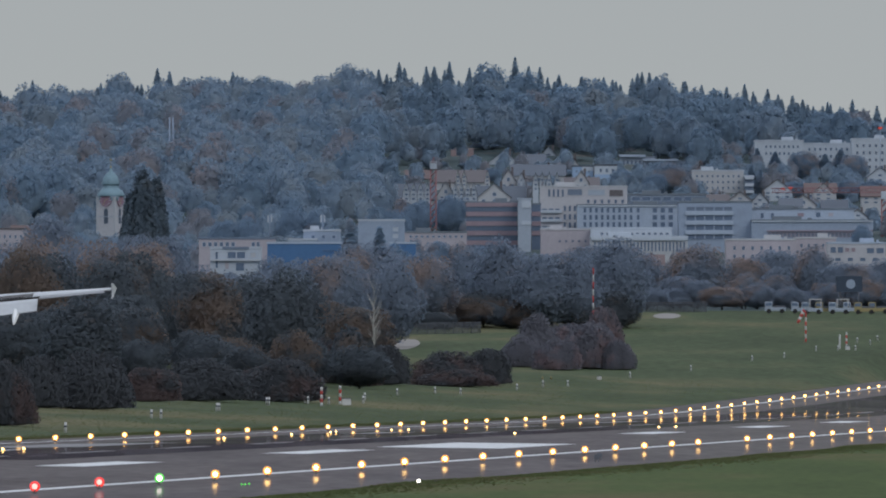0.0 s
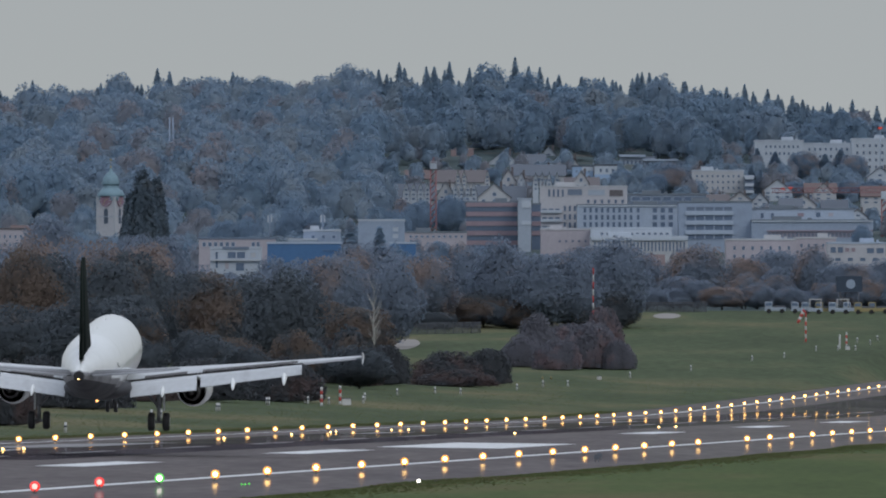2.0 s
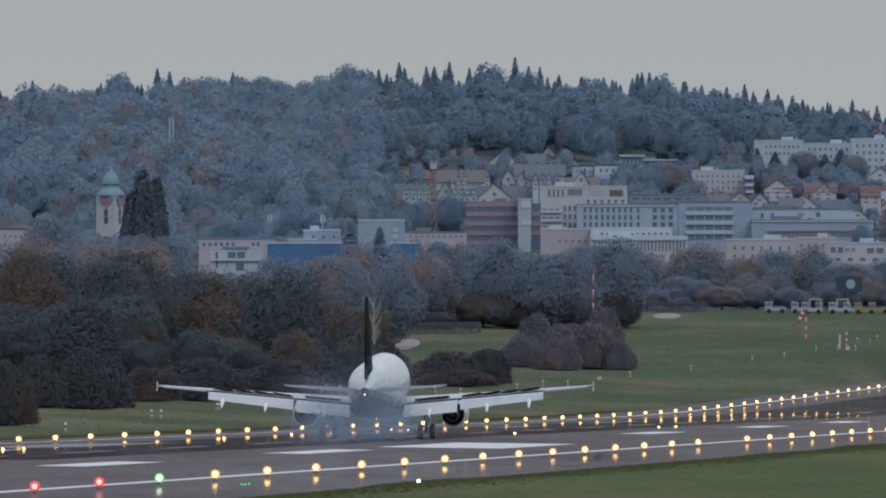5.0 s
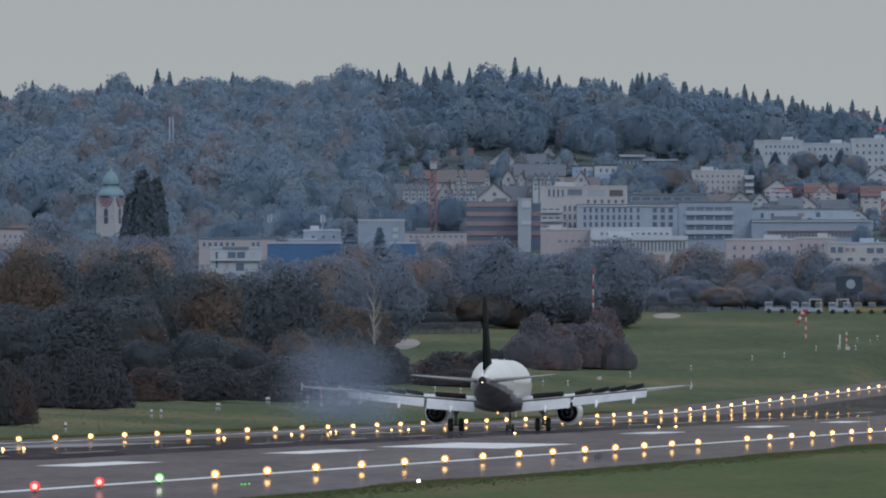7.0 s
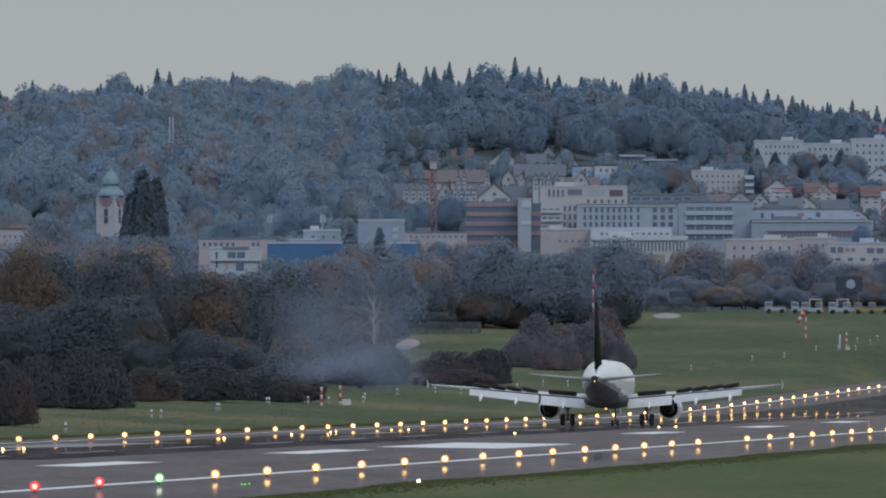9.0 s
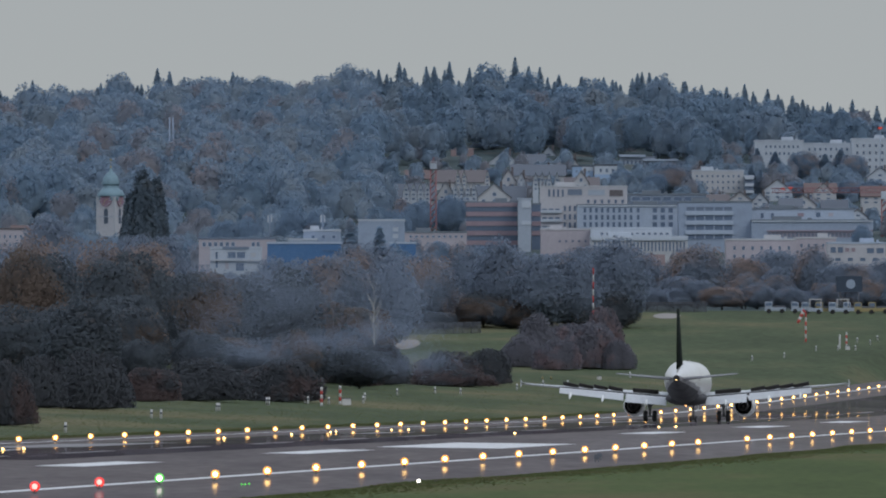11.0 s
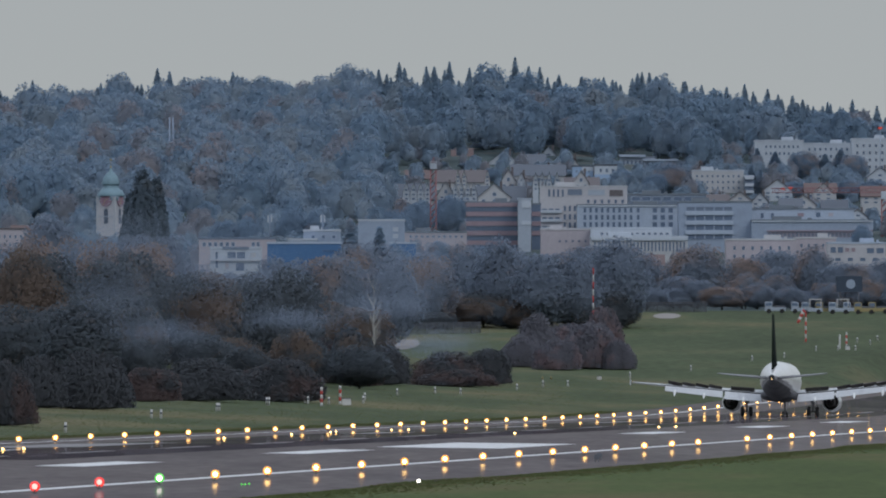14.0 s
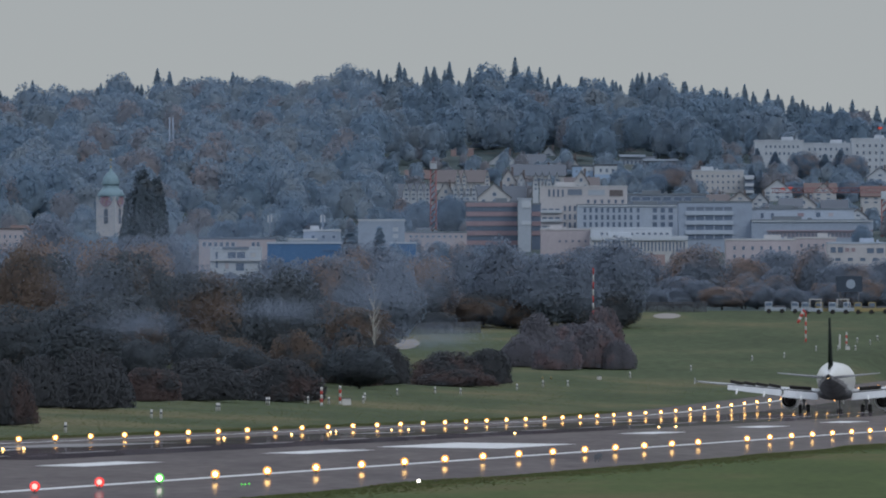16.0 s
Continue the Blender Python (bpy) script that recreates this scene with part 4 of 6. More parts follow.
def town():
    D = 4000
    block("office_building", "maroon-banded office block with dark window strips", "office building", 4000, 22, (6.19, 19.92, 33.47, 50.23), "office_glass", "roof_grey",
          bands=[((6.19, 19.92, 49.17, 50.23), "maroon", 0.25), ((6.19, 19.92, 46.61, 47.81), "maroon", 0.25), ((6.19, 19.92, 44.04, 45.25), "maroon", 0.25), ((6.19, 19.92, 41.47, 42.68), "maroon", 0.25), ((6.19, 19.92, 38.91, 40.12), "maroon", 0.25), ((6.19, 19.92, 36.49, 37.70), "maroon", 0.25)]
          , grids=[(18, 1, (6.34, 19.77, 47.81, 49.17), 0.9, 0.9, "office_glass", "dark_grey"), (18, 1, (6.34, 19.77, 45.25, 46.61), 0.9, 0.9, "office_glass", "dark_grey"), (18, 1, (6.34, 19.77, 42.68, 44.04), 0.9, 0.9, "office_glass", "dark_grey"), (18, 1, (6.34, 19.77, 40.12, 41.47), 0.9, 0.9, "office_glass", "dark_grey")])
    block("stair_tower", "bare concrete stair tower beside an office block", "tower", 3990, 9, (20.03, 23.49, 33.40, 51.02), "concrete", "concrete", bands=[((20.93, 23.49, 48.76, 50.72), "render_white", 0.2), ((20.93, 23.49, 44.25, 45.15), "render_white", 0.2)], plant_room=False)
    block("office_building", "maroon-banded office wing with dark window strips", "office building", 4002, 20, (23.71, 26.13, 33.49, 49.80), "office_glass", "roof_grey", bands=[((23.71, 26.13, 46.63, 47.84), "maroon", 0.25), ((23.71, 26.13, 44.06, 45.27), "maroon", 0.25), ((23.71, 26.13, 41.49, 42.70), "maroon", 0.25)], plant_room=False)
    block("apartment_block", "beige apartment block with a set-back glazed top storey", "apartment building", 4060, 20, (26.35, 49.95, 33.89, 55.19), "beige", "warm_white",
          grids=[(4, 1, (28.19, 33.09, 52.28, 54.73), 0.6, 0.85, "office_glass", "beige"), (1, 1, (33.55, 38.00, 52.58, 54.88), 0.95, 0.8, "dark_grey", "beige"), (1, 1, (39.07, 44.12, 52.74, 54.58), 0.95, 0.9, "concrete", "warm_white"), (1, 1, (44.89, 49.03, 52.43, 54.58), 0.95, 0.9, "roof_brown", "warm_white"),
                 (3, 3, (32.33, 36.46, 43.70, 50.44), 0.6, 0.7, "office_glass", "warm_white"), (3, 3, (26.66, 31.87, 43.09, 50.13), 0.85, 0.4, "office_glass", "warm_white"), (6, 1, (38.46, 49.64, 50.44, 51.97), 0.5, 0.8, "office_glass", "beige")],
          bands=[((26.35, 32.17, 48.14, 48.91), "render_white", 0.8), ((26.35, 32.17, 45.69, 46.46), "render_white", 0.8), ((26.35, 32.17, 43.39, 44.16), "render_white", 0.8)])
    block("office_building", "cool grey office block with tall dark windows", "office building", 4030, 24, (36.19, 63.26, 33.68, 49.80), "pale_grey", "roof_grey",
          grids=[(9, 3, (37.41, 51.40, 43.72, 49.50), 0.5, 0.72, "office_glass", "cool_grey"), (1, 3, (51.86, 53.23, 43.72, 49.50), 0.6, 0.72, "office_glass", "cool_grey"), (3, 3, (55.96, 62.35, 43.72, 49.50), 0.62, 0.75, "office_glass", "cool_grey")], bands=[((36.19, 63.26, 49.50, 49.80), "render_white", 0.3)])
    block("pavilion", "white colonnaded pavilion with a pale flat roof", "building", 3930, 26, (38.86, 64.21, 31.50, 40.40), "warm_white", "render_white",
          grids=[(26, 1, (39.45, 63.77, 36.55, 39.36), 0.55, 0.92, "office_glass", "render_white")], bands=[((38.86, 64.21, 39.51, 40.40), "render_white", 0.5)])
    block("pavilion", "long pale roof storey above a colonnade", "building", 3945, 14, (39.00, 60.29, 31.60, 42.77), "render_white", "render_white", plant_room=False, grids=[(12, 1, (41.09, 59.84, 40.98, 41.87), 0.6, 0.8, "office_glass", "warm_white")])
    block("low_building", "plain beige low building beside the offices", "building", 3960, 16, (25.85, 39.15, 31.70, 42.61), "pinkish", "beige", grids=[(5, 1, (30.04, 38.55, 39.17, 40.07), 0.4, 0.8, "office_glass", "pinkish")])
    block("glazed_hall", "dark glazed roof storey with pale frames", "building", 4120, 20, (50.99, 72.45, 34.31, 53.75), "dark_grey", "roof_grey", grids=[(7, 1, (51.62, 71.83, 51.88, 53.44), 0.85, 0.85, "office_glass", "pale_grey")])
    # Dark panes on the parking building stand in for shaded gaps between decks.
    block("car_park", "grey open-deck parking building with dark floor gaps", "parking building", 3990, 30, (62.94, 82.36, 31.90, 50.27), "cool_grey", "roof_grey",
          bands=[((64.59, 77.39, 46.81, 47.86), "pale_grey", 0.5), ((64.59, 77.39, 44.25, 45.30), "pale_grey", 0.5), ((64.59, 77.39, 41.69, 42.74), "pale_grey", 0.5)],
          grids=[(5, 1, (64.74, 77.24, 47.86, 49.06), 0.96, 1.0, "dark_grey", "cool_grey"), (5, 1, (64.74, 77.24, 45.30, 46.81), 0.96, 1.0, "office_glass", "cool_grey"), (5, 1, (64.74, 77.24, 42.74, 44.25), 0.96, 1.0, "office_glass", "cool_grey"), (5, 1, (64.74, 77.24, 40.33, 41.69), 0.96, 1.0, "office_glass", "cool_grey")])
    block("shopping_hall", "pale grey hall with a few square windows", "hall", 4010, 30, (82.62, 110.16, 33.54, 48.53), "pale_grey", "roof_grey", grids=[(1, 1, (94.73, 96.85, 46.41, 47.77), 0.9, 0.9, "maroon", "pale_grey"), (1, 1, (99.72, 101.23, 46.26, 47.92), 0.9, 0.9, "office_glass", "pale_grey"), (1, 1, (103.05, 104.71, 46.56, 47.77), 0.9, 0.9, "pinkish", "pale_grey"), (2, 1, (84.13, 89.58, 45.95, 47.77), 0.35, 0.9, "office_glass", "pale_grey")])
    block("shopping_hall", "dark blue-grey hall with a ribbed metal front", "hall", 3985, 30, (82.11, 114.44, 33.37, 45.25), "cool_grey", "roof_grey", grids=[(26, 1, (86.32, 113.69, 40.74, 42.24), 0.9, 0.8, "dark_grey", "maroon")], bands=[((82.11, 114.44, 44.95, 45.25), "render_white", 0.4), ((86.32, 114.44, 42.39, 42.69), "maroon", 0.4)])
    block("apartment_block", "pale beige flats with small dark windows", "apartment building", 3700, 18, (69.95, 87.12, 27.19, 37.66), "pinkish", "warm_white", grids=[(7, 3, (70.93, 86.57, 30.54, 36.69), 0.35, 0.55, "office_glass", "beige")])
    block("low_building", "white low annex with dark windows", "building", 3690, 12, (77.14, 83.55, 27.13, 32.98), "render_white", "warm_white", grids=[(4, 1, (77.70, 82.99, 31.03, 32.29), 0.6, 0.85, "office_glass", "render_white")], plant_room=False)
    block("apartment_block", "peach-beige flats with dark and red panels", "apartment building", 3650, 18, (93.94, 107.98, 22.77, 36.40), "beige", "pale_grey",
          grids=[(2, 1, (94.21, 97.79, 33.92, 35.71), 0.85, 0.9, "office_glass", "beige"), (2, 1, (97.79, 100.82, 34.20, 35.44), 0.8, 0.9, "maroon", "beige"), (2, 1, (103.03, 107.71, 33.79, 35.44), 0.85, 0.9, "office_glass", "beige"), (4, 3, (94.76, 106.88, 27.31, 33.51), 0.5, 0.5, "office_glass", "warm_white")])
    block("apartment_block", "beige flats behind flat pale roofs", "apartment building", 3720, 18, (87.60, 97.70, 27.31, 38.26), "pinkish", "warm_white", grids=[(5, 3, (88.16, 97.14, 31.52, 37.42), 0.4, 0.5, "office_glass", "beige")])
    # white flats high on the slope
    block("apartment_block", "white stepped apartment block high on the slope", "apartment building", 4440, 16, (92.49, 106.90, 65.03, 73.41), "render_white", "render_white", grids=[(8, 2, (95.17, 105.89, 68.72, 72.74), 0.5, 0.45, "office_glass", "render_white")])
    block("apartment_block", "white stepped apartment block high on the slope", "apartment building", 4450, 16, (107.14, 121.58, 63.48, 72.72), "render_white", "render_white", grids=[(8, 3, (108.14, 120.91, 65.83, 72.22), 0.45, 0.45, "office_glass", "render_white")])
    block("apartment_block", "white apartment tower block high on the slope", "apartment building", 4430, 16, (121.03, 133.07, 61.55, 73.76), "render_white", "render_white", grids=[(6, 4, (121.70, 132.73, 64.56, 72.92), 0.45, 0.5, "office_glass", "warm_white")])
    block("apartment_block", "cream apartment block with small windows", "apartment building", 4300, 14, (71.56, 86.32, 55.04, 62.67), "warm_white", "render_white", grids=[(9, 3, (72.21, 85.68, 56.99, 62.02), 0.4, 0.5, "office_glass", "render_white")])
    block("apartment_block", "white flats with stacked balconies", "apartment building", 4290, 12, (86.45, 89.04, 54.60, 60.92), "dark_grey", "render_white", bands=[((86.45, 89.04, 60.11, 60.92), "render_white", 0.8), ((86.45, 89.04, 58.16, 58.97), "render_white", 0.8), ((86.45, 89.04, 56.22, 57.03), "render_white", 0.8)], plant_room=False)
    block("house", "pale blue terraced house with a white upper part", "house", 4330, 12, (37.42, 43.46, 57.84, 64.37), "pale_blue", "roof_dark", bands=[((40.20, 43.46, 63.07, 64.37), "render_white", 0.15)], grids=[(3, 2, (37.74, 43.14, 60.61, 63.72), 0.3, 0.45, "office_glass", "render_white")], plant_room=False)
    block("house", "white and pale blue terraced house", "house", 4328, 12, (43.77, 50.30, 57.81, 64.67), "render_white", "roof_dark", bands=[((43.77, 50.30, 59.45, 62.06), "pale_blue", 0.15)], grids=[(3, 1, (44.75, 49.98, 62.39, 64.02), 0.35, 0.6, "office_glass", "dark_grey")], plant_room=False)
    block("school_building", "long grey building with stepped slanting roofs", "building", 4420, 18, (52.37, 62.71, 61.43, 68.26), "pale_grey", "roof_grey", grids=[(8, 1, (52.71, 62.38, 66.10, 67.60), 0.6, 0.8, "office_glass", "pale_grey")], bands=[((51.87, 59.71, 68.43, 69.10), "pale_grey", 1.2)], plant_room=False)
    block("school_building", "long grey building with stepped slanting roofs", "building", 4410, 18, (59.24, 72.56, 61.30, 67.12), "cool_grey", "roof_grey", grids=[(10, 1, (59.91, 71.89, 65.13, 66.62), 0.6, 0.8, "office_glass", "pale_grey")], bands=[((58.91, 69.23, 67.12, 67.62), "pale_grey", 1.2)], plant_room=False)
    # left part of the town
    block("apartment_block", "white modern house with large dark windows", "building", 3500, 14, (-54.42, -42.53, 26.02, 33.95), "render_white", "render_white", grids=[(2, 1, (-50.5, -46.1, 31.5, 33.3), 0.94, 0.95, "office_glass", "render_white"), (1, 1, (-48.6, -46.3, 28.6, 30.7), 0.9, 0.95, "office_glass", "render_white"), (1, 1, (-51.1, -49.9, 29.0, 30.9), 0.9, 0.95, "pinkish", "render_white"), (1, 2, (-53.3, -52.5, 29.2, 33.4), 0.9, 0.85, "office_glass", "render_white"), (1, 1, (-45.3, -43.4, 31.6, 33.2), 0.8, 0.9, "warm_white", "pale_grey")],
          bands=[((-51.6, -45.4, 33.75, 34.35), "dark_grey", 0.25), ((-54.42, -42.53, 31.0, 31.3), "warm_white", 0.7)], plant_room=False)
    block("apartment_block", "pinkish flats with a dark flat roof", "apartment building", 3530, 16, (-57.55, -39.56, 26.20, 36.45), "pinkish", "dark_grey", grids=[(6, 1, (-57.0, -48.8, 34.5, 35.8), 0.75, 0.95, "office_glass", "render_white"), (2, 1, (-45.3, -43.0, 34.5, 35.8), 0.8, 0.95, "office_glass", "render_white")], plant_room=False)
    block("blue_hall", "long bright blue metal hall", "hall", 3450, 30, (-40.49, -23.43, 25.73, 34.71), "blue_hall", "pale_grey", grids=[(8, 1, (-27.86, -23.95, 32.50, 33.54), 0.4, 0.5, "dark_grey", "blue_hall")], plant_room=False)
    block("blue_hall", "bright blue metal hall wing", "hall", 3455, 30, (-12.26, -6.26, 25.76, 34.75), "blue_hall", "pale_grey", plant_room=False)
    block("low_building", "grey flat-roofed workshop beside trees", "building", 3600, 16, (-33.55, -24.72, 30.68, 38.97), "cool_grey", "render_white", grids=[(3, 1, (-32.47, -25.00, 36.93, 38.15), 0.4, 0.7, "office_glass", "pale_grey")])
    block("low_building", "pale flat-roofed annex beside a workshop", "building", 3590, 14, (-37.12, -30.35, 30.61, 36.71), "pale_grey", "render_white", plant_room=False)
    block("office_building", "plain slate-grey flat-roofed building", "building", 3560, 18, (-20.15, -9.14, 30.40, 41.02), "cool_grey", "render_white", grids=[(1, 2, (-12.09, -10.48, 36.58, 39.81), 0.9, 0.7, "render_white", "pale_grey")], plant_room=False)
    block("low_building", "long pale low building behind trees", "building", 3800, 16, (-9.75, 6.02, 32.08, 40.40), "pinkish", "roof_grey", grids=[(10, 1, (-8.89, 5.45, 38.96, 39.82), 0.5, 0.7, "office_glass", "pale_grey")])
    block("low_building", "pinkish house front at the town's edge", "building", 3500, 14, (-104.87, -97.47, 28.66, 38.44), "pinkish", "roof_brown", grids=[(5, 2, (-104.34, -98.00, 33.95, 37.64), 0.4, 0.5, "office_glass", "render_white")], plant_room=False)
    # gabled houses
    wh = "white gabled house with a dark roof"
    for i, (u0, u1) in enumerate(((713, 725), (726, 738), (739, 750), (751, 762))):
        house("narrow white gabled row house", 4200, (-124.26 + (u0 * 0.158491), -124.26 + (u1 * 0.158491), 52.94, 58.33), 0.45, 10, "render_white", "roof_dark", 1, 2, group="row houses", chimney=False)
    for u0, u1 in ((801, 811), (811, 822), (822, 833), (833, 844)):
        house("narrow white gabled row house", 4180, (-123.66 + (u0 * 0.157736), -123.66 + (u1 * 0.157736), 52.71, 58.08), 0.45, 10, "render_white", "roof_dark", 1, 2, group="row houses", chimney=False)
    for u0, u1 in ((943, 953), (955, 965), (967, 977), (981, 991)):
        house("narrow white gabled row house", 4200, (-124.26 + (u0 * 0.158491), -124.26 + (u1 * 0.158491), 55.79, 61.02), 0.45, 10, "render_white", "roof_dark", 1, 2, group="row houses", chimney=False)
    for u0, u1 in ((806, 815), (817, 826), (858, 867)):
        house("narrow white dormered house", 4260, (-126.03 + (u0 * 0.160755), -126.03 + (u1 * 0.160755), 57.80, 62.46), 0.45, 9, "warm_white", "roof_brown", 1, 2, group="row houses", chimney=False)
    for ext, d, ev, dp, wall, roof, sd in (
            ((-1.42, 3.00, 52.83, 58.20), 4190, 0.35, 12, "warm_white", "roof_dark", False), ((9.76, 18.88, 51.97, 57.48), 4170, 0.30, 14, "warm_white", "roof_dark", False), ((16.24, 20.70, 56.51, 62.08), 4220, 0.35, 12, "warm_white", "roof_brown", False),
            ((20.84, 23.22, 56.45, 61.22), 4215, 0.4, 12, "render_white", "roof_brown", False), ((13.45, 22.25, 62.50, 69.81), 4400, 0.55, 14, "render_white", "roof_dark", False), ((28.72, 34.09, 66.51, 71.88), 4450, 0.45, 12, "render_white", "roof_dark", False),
            ((34.54, 40.51, 62.83, 68.64), 4400, 0.35, 12, "warm_white", "roof_brown", False), ((45.30, 51.66, 64.90, 70.24), 4430, 0.4, 12, "warm_white", "roof_dark", False), ((36.96, 41.28, 56.75, 62.03), 4240, 0.35, 12, "warm_white", "roof_brown", False),
            ((-32.24, -24.56, 71.22, 75.82), 4520, 0.4, 12, "warm_white", "roof_dark", True), ((-27.39, -20.62, 69.28, 73.68), 4480, 0.4, 12, "warm_white", "roof_dark", False), ((-7.20, -3.26, 72.88, 77.68), 4540, 0.6, 10, "warm_white", "roof_dark", False),
            ((2.68, 8.71, 65.70, 71.06), 4440, 0.35, 12, "pinkish", "roof_red", True), ((-10.78, -3.59, 59.47, 63.23), 4330, 0.35, 12, "warm_white", "roof_red", True), ((-3.23, 2.72, 69.23, 73.64), 4500, 0.4, 12, "warm_white", "roof_dark", False),
            ((-2.27, 12.63, 58.16, 62.70), 4290, 0.25, 14, "warm_white", "roof_brown", True), ((19.63, 35.05, 60.23, 64.45), 4300, 0.25, 14, "warm_white", "roof_dark", True), ((8.89, 23.17, 52.04, 57.12), 4205, 0.2, 12, "warm_white", "roof_dark", True),
            ((-13.36, -2.23, 51.52, 57.88), 4215, 0.3, 12, "warm_white", "roof_dark", True), ((34.72, 44.37, 56.51, 60.21), 4260, 0.3, 12, "warm_white", "roof_brown", True), ((23.36, 29.98, 64.36, 68.67), 4390, 0.35, 12, "warm_white", "roof_dark", True),
            ((91.20, 99.58, 54.37, 59.85), 4270, 0.4, 12, "render_white", "roof_brown", False), ((103.04, 111.89, 54.58, 58.60), 4260, 0.35, 12, "warm_white", "roof_red", True), ((104.96, 110.56, 54.03, 58.35), 4240, 0.4, 12, "warm_white", "roof_brown", False),
            ((96.24, 103.11, 49.76, 53.98), 4140, 0.35, 12, "warm_white", "roof_brown", False), ((103.82, 110.78, 47.32, 51.97), 4100, 0.35, 12, "warm_white", "roof_dark", True), ((110.00, 115.06, 45.38, 49.21), 4060, 0.4, 12, "render_white", "roof_brown", False),
            ((118.00, 125.96, 52.53, 57.30), 4220, 0.4, 12, "warm_white", "roof_red", True), ((79.24, 85.51, 50.97, 54.88), 4150, 0.4, 12, "warm_white", "roof_brown", False), ((85.71, 90.42, 50.60, 54.69), 4160, 0.4, 12, "render_white", "roof_dark", False),
            ((70.80, 79.43, 49.98, 54.21), 4160, 0.35, 12, "warm_white", "roof_brown", True), ((121.86, 129.16, 58.29, 63.80), 4300, 0.45, 12, "render_white", "roof_dark", False), ((92.66, 98.88, 48.93, 52.66), 4120, 0.4, 12, "warm_white", "roof_dark", True),
            ((41.74, 51.64, 28.66, 32.36), 3500, 0.35, 12, "warm_white", "roof_red", True), ((40.44, 46.48, 30.40, 34.43), 3560, 0.35, 12, "warm_white", "roof_red", True), ((-102.64, -95.92, 34.43, 39.81), 3560, 0.5, 12, "pinkish", "roof_red", True)):
        house({"roof_dark": wh, "roof_brown": "pale house with a brown tiled roof", "roof_red": "pale house with a red tiled roof"}[roof], d, ext, ev, dp, wall, roof, 3 if ext[1] - ext[0] > 7 else 2, 2 if ev > 0.38 else 1, side=sd)


def church_tower():
    d = 4000
    x, w = -88.75, 5.4
    base = gz(x, d) - 0.3
    ob = empty("church_tower", x, d, base, "pale church tower with red clocks and green copper dome", "church tower", rz=-27)
    top = 51.59 - base
    bm = bmesh.new()
    box(bm, -w / 2, w / 2, -w / 2, w / 2, 0, top)
    part("shaft", bm, M["wall_beige"], ob)
    bm = bmesh.new()
    box(bm, -w / 2 - 0.25, w / 2 + 0.25, -w / 2 - 0.25, w / 2 + 0.25, top, top + 0.35)
    box(bm, -w / 2 - 0.12, w / 2 + 0.12, -w / 2 - 0.12, w / 2 + 0.12, top - 5.2, top - 5.0)
    part("cornice", bevel(bm, 0.05), M["wall_concrete"], ob)
    for s in (0, 90, 180, 270):
        for o in (-w / 2 + 0.15, w / 2 - 0.15):
            bm = bmesh.new()
            box(bm, o - 0.35, o + 0.35, -w / 2 - 0.12, -w / 2 + 0.1, 0, top)
            bmesh.ops.rotate(bm, matrix=Matrix.Rotation(radians(s), 3, "Z"), verts=bm.verts)
            part("pilaster", bm, M["wall_warm_white"], ob)
        bm = bmesh.new()
        pts = [(-0.65, -w / 2 - 0.03, top - 7.0), (0.65, -w / 2 - 0.03, top - 7.0)] + [(0.65 * math.cos(a), -w / 2 - 0.03, top - 3.6 + 0.65 * math.sin(a)) for a in (i * math.pi / 8 for i in range(9))]
        f = bm.faces.new([bm.verts.new(p) for p in pts])
        bmesh.ops.solidify(bm, geom=[f], thickness=0.08)
        bmesh.ops.rotate(bm, matrix=Matrix.Rotation(radians(s), 3, "Z"), verts=bm.verts)
        part("louvre_opening", bm, M["wall_dark_grey"], ob, "dark arched belfry opening")
        rot = Matrix.Rotation(radians(s), 3, "Z")
        zc = top - 0.75
        bm = bmesh.new()
        tube(bm, (0, -w / 2 - 0.35, zc), (0, -w / 2 - 0.02, zc), 1.72, 1.72, 28)
        bmesh.ops.rotate(bm, matrix=rot, verts=bm.verts)
        dial = part("clock_dial", bm, M["wall_clock_red"], ob, "red clock dial with pale hour marks")
        for i in range(12):
            a = i * math.tau / 12
            bm = bmesh.new()
            box(bm, -0.09, 0.09, -w / 2 - 0.40, -w / 2 - 0.352, 1.15, 1.6, m=Matrix.Translation((0, 0, zc)) @ Matrix.Rotation(a, 4, "Y"))
            bmesh.ops.rotate(bm, matrix=rot, verts=bm.verts)
            part("hour_mark", bm, M["wall_render_white"], dial)
        for a, ln in ((1.0, 1.0), (3.6, 1.4)):
            bm = bmesh.new()
            box(bm, -0.08, 0.08, -w / 2 - 0.46, -w / 2 - 0.41, -0.2, ln, m=Matrix.Translation((0, 0, zc)) @ Matrix.Rotation(a, 4, "Y"))
            bmesh.ops.rotate(bm, matrix=rot, verts=bm.verts)
            part("clock_pointer", bm, M["wall_gold"], dial)
        bm = bmesh.new()                    # arched copper hood over the dial
        loft(bm, [[(math.cos(a) * r_, y, zc + math.sin(a) * r_) for r_, y in ((1.75, -w / 2 - 0.5), (2.05, -w / 2 - 0.5), (2.05, -w / 2 + 1.6), (1.75, -w / 2 + 1.6))] for a in (math.pi * i / 12 for i in range(13))], smooth=False)
        bmesh.ops.recalc_face_normals(bm, faces=bm.faces)
        bmesh.ops.rotate(bm, matrix=rot, verts=bm.verts)
        part("dial_hood", bm, M["wall_copper"], ob, "green copper hood")

    def turned(name, prof, m_, k=16):
        bm = bmesh.new()
        loft(bm, [[(math.cos((i + 0.5) * math.tau / k) * r_, math.sin((i + 0.5) * math.tau / k) * r_, top + z) for i in range(k)] for z, r_ in prof])
        part(name, bm, M[m_], ob)

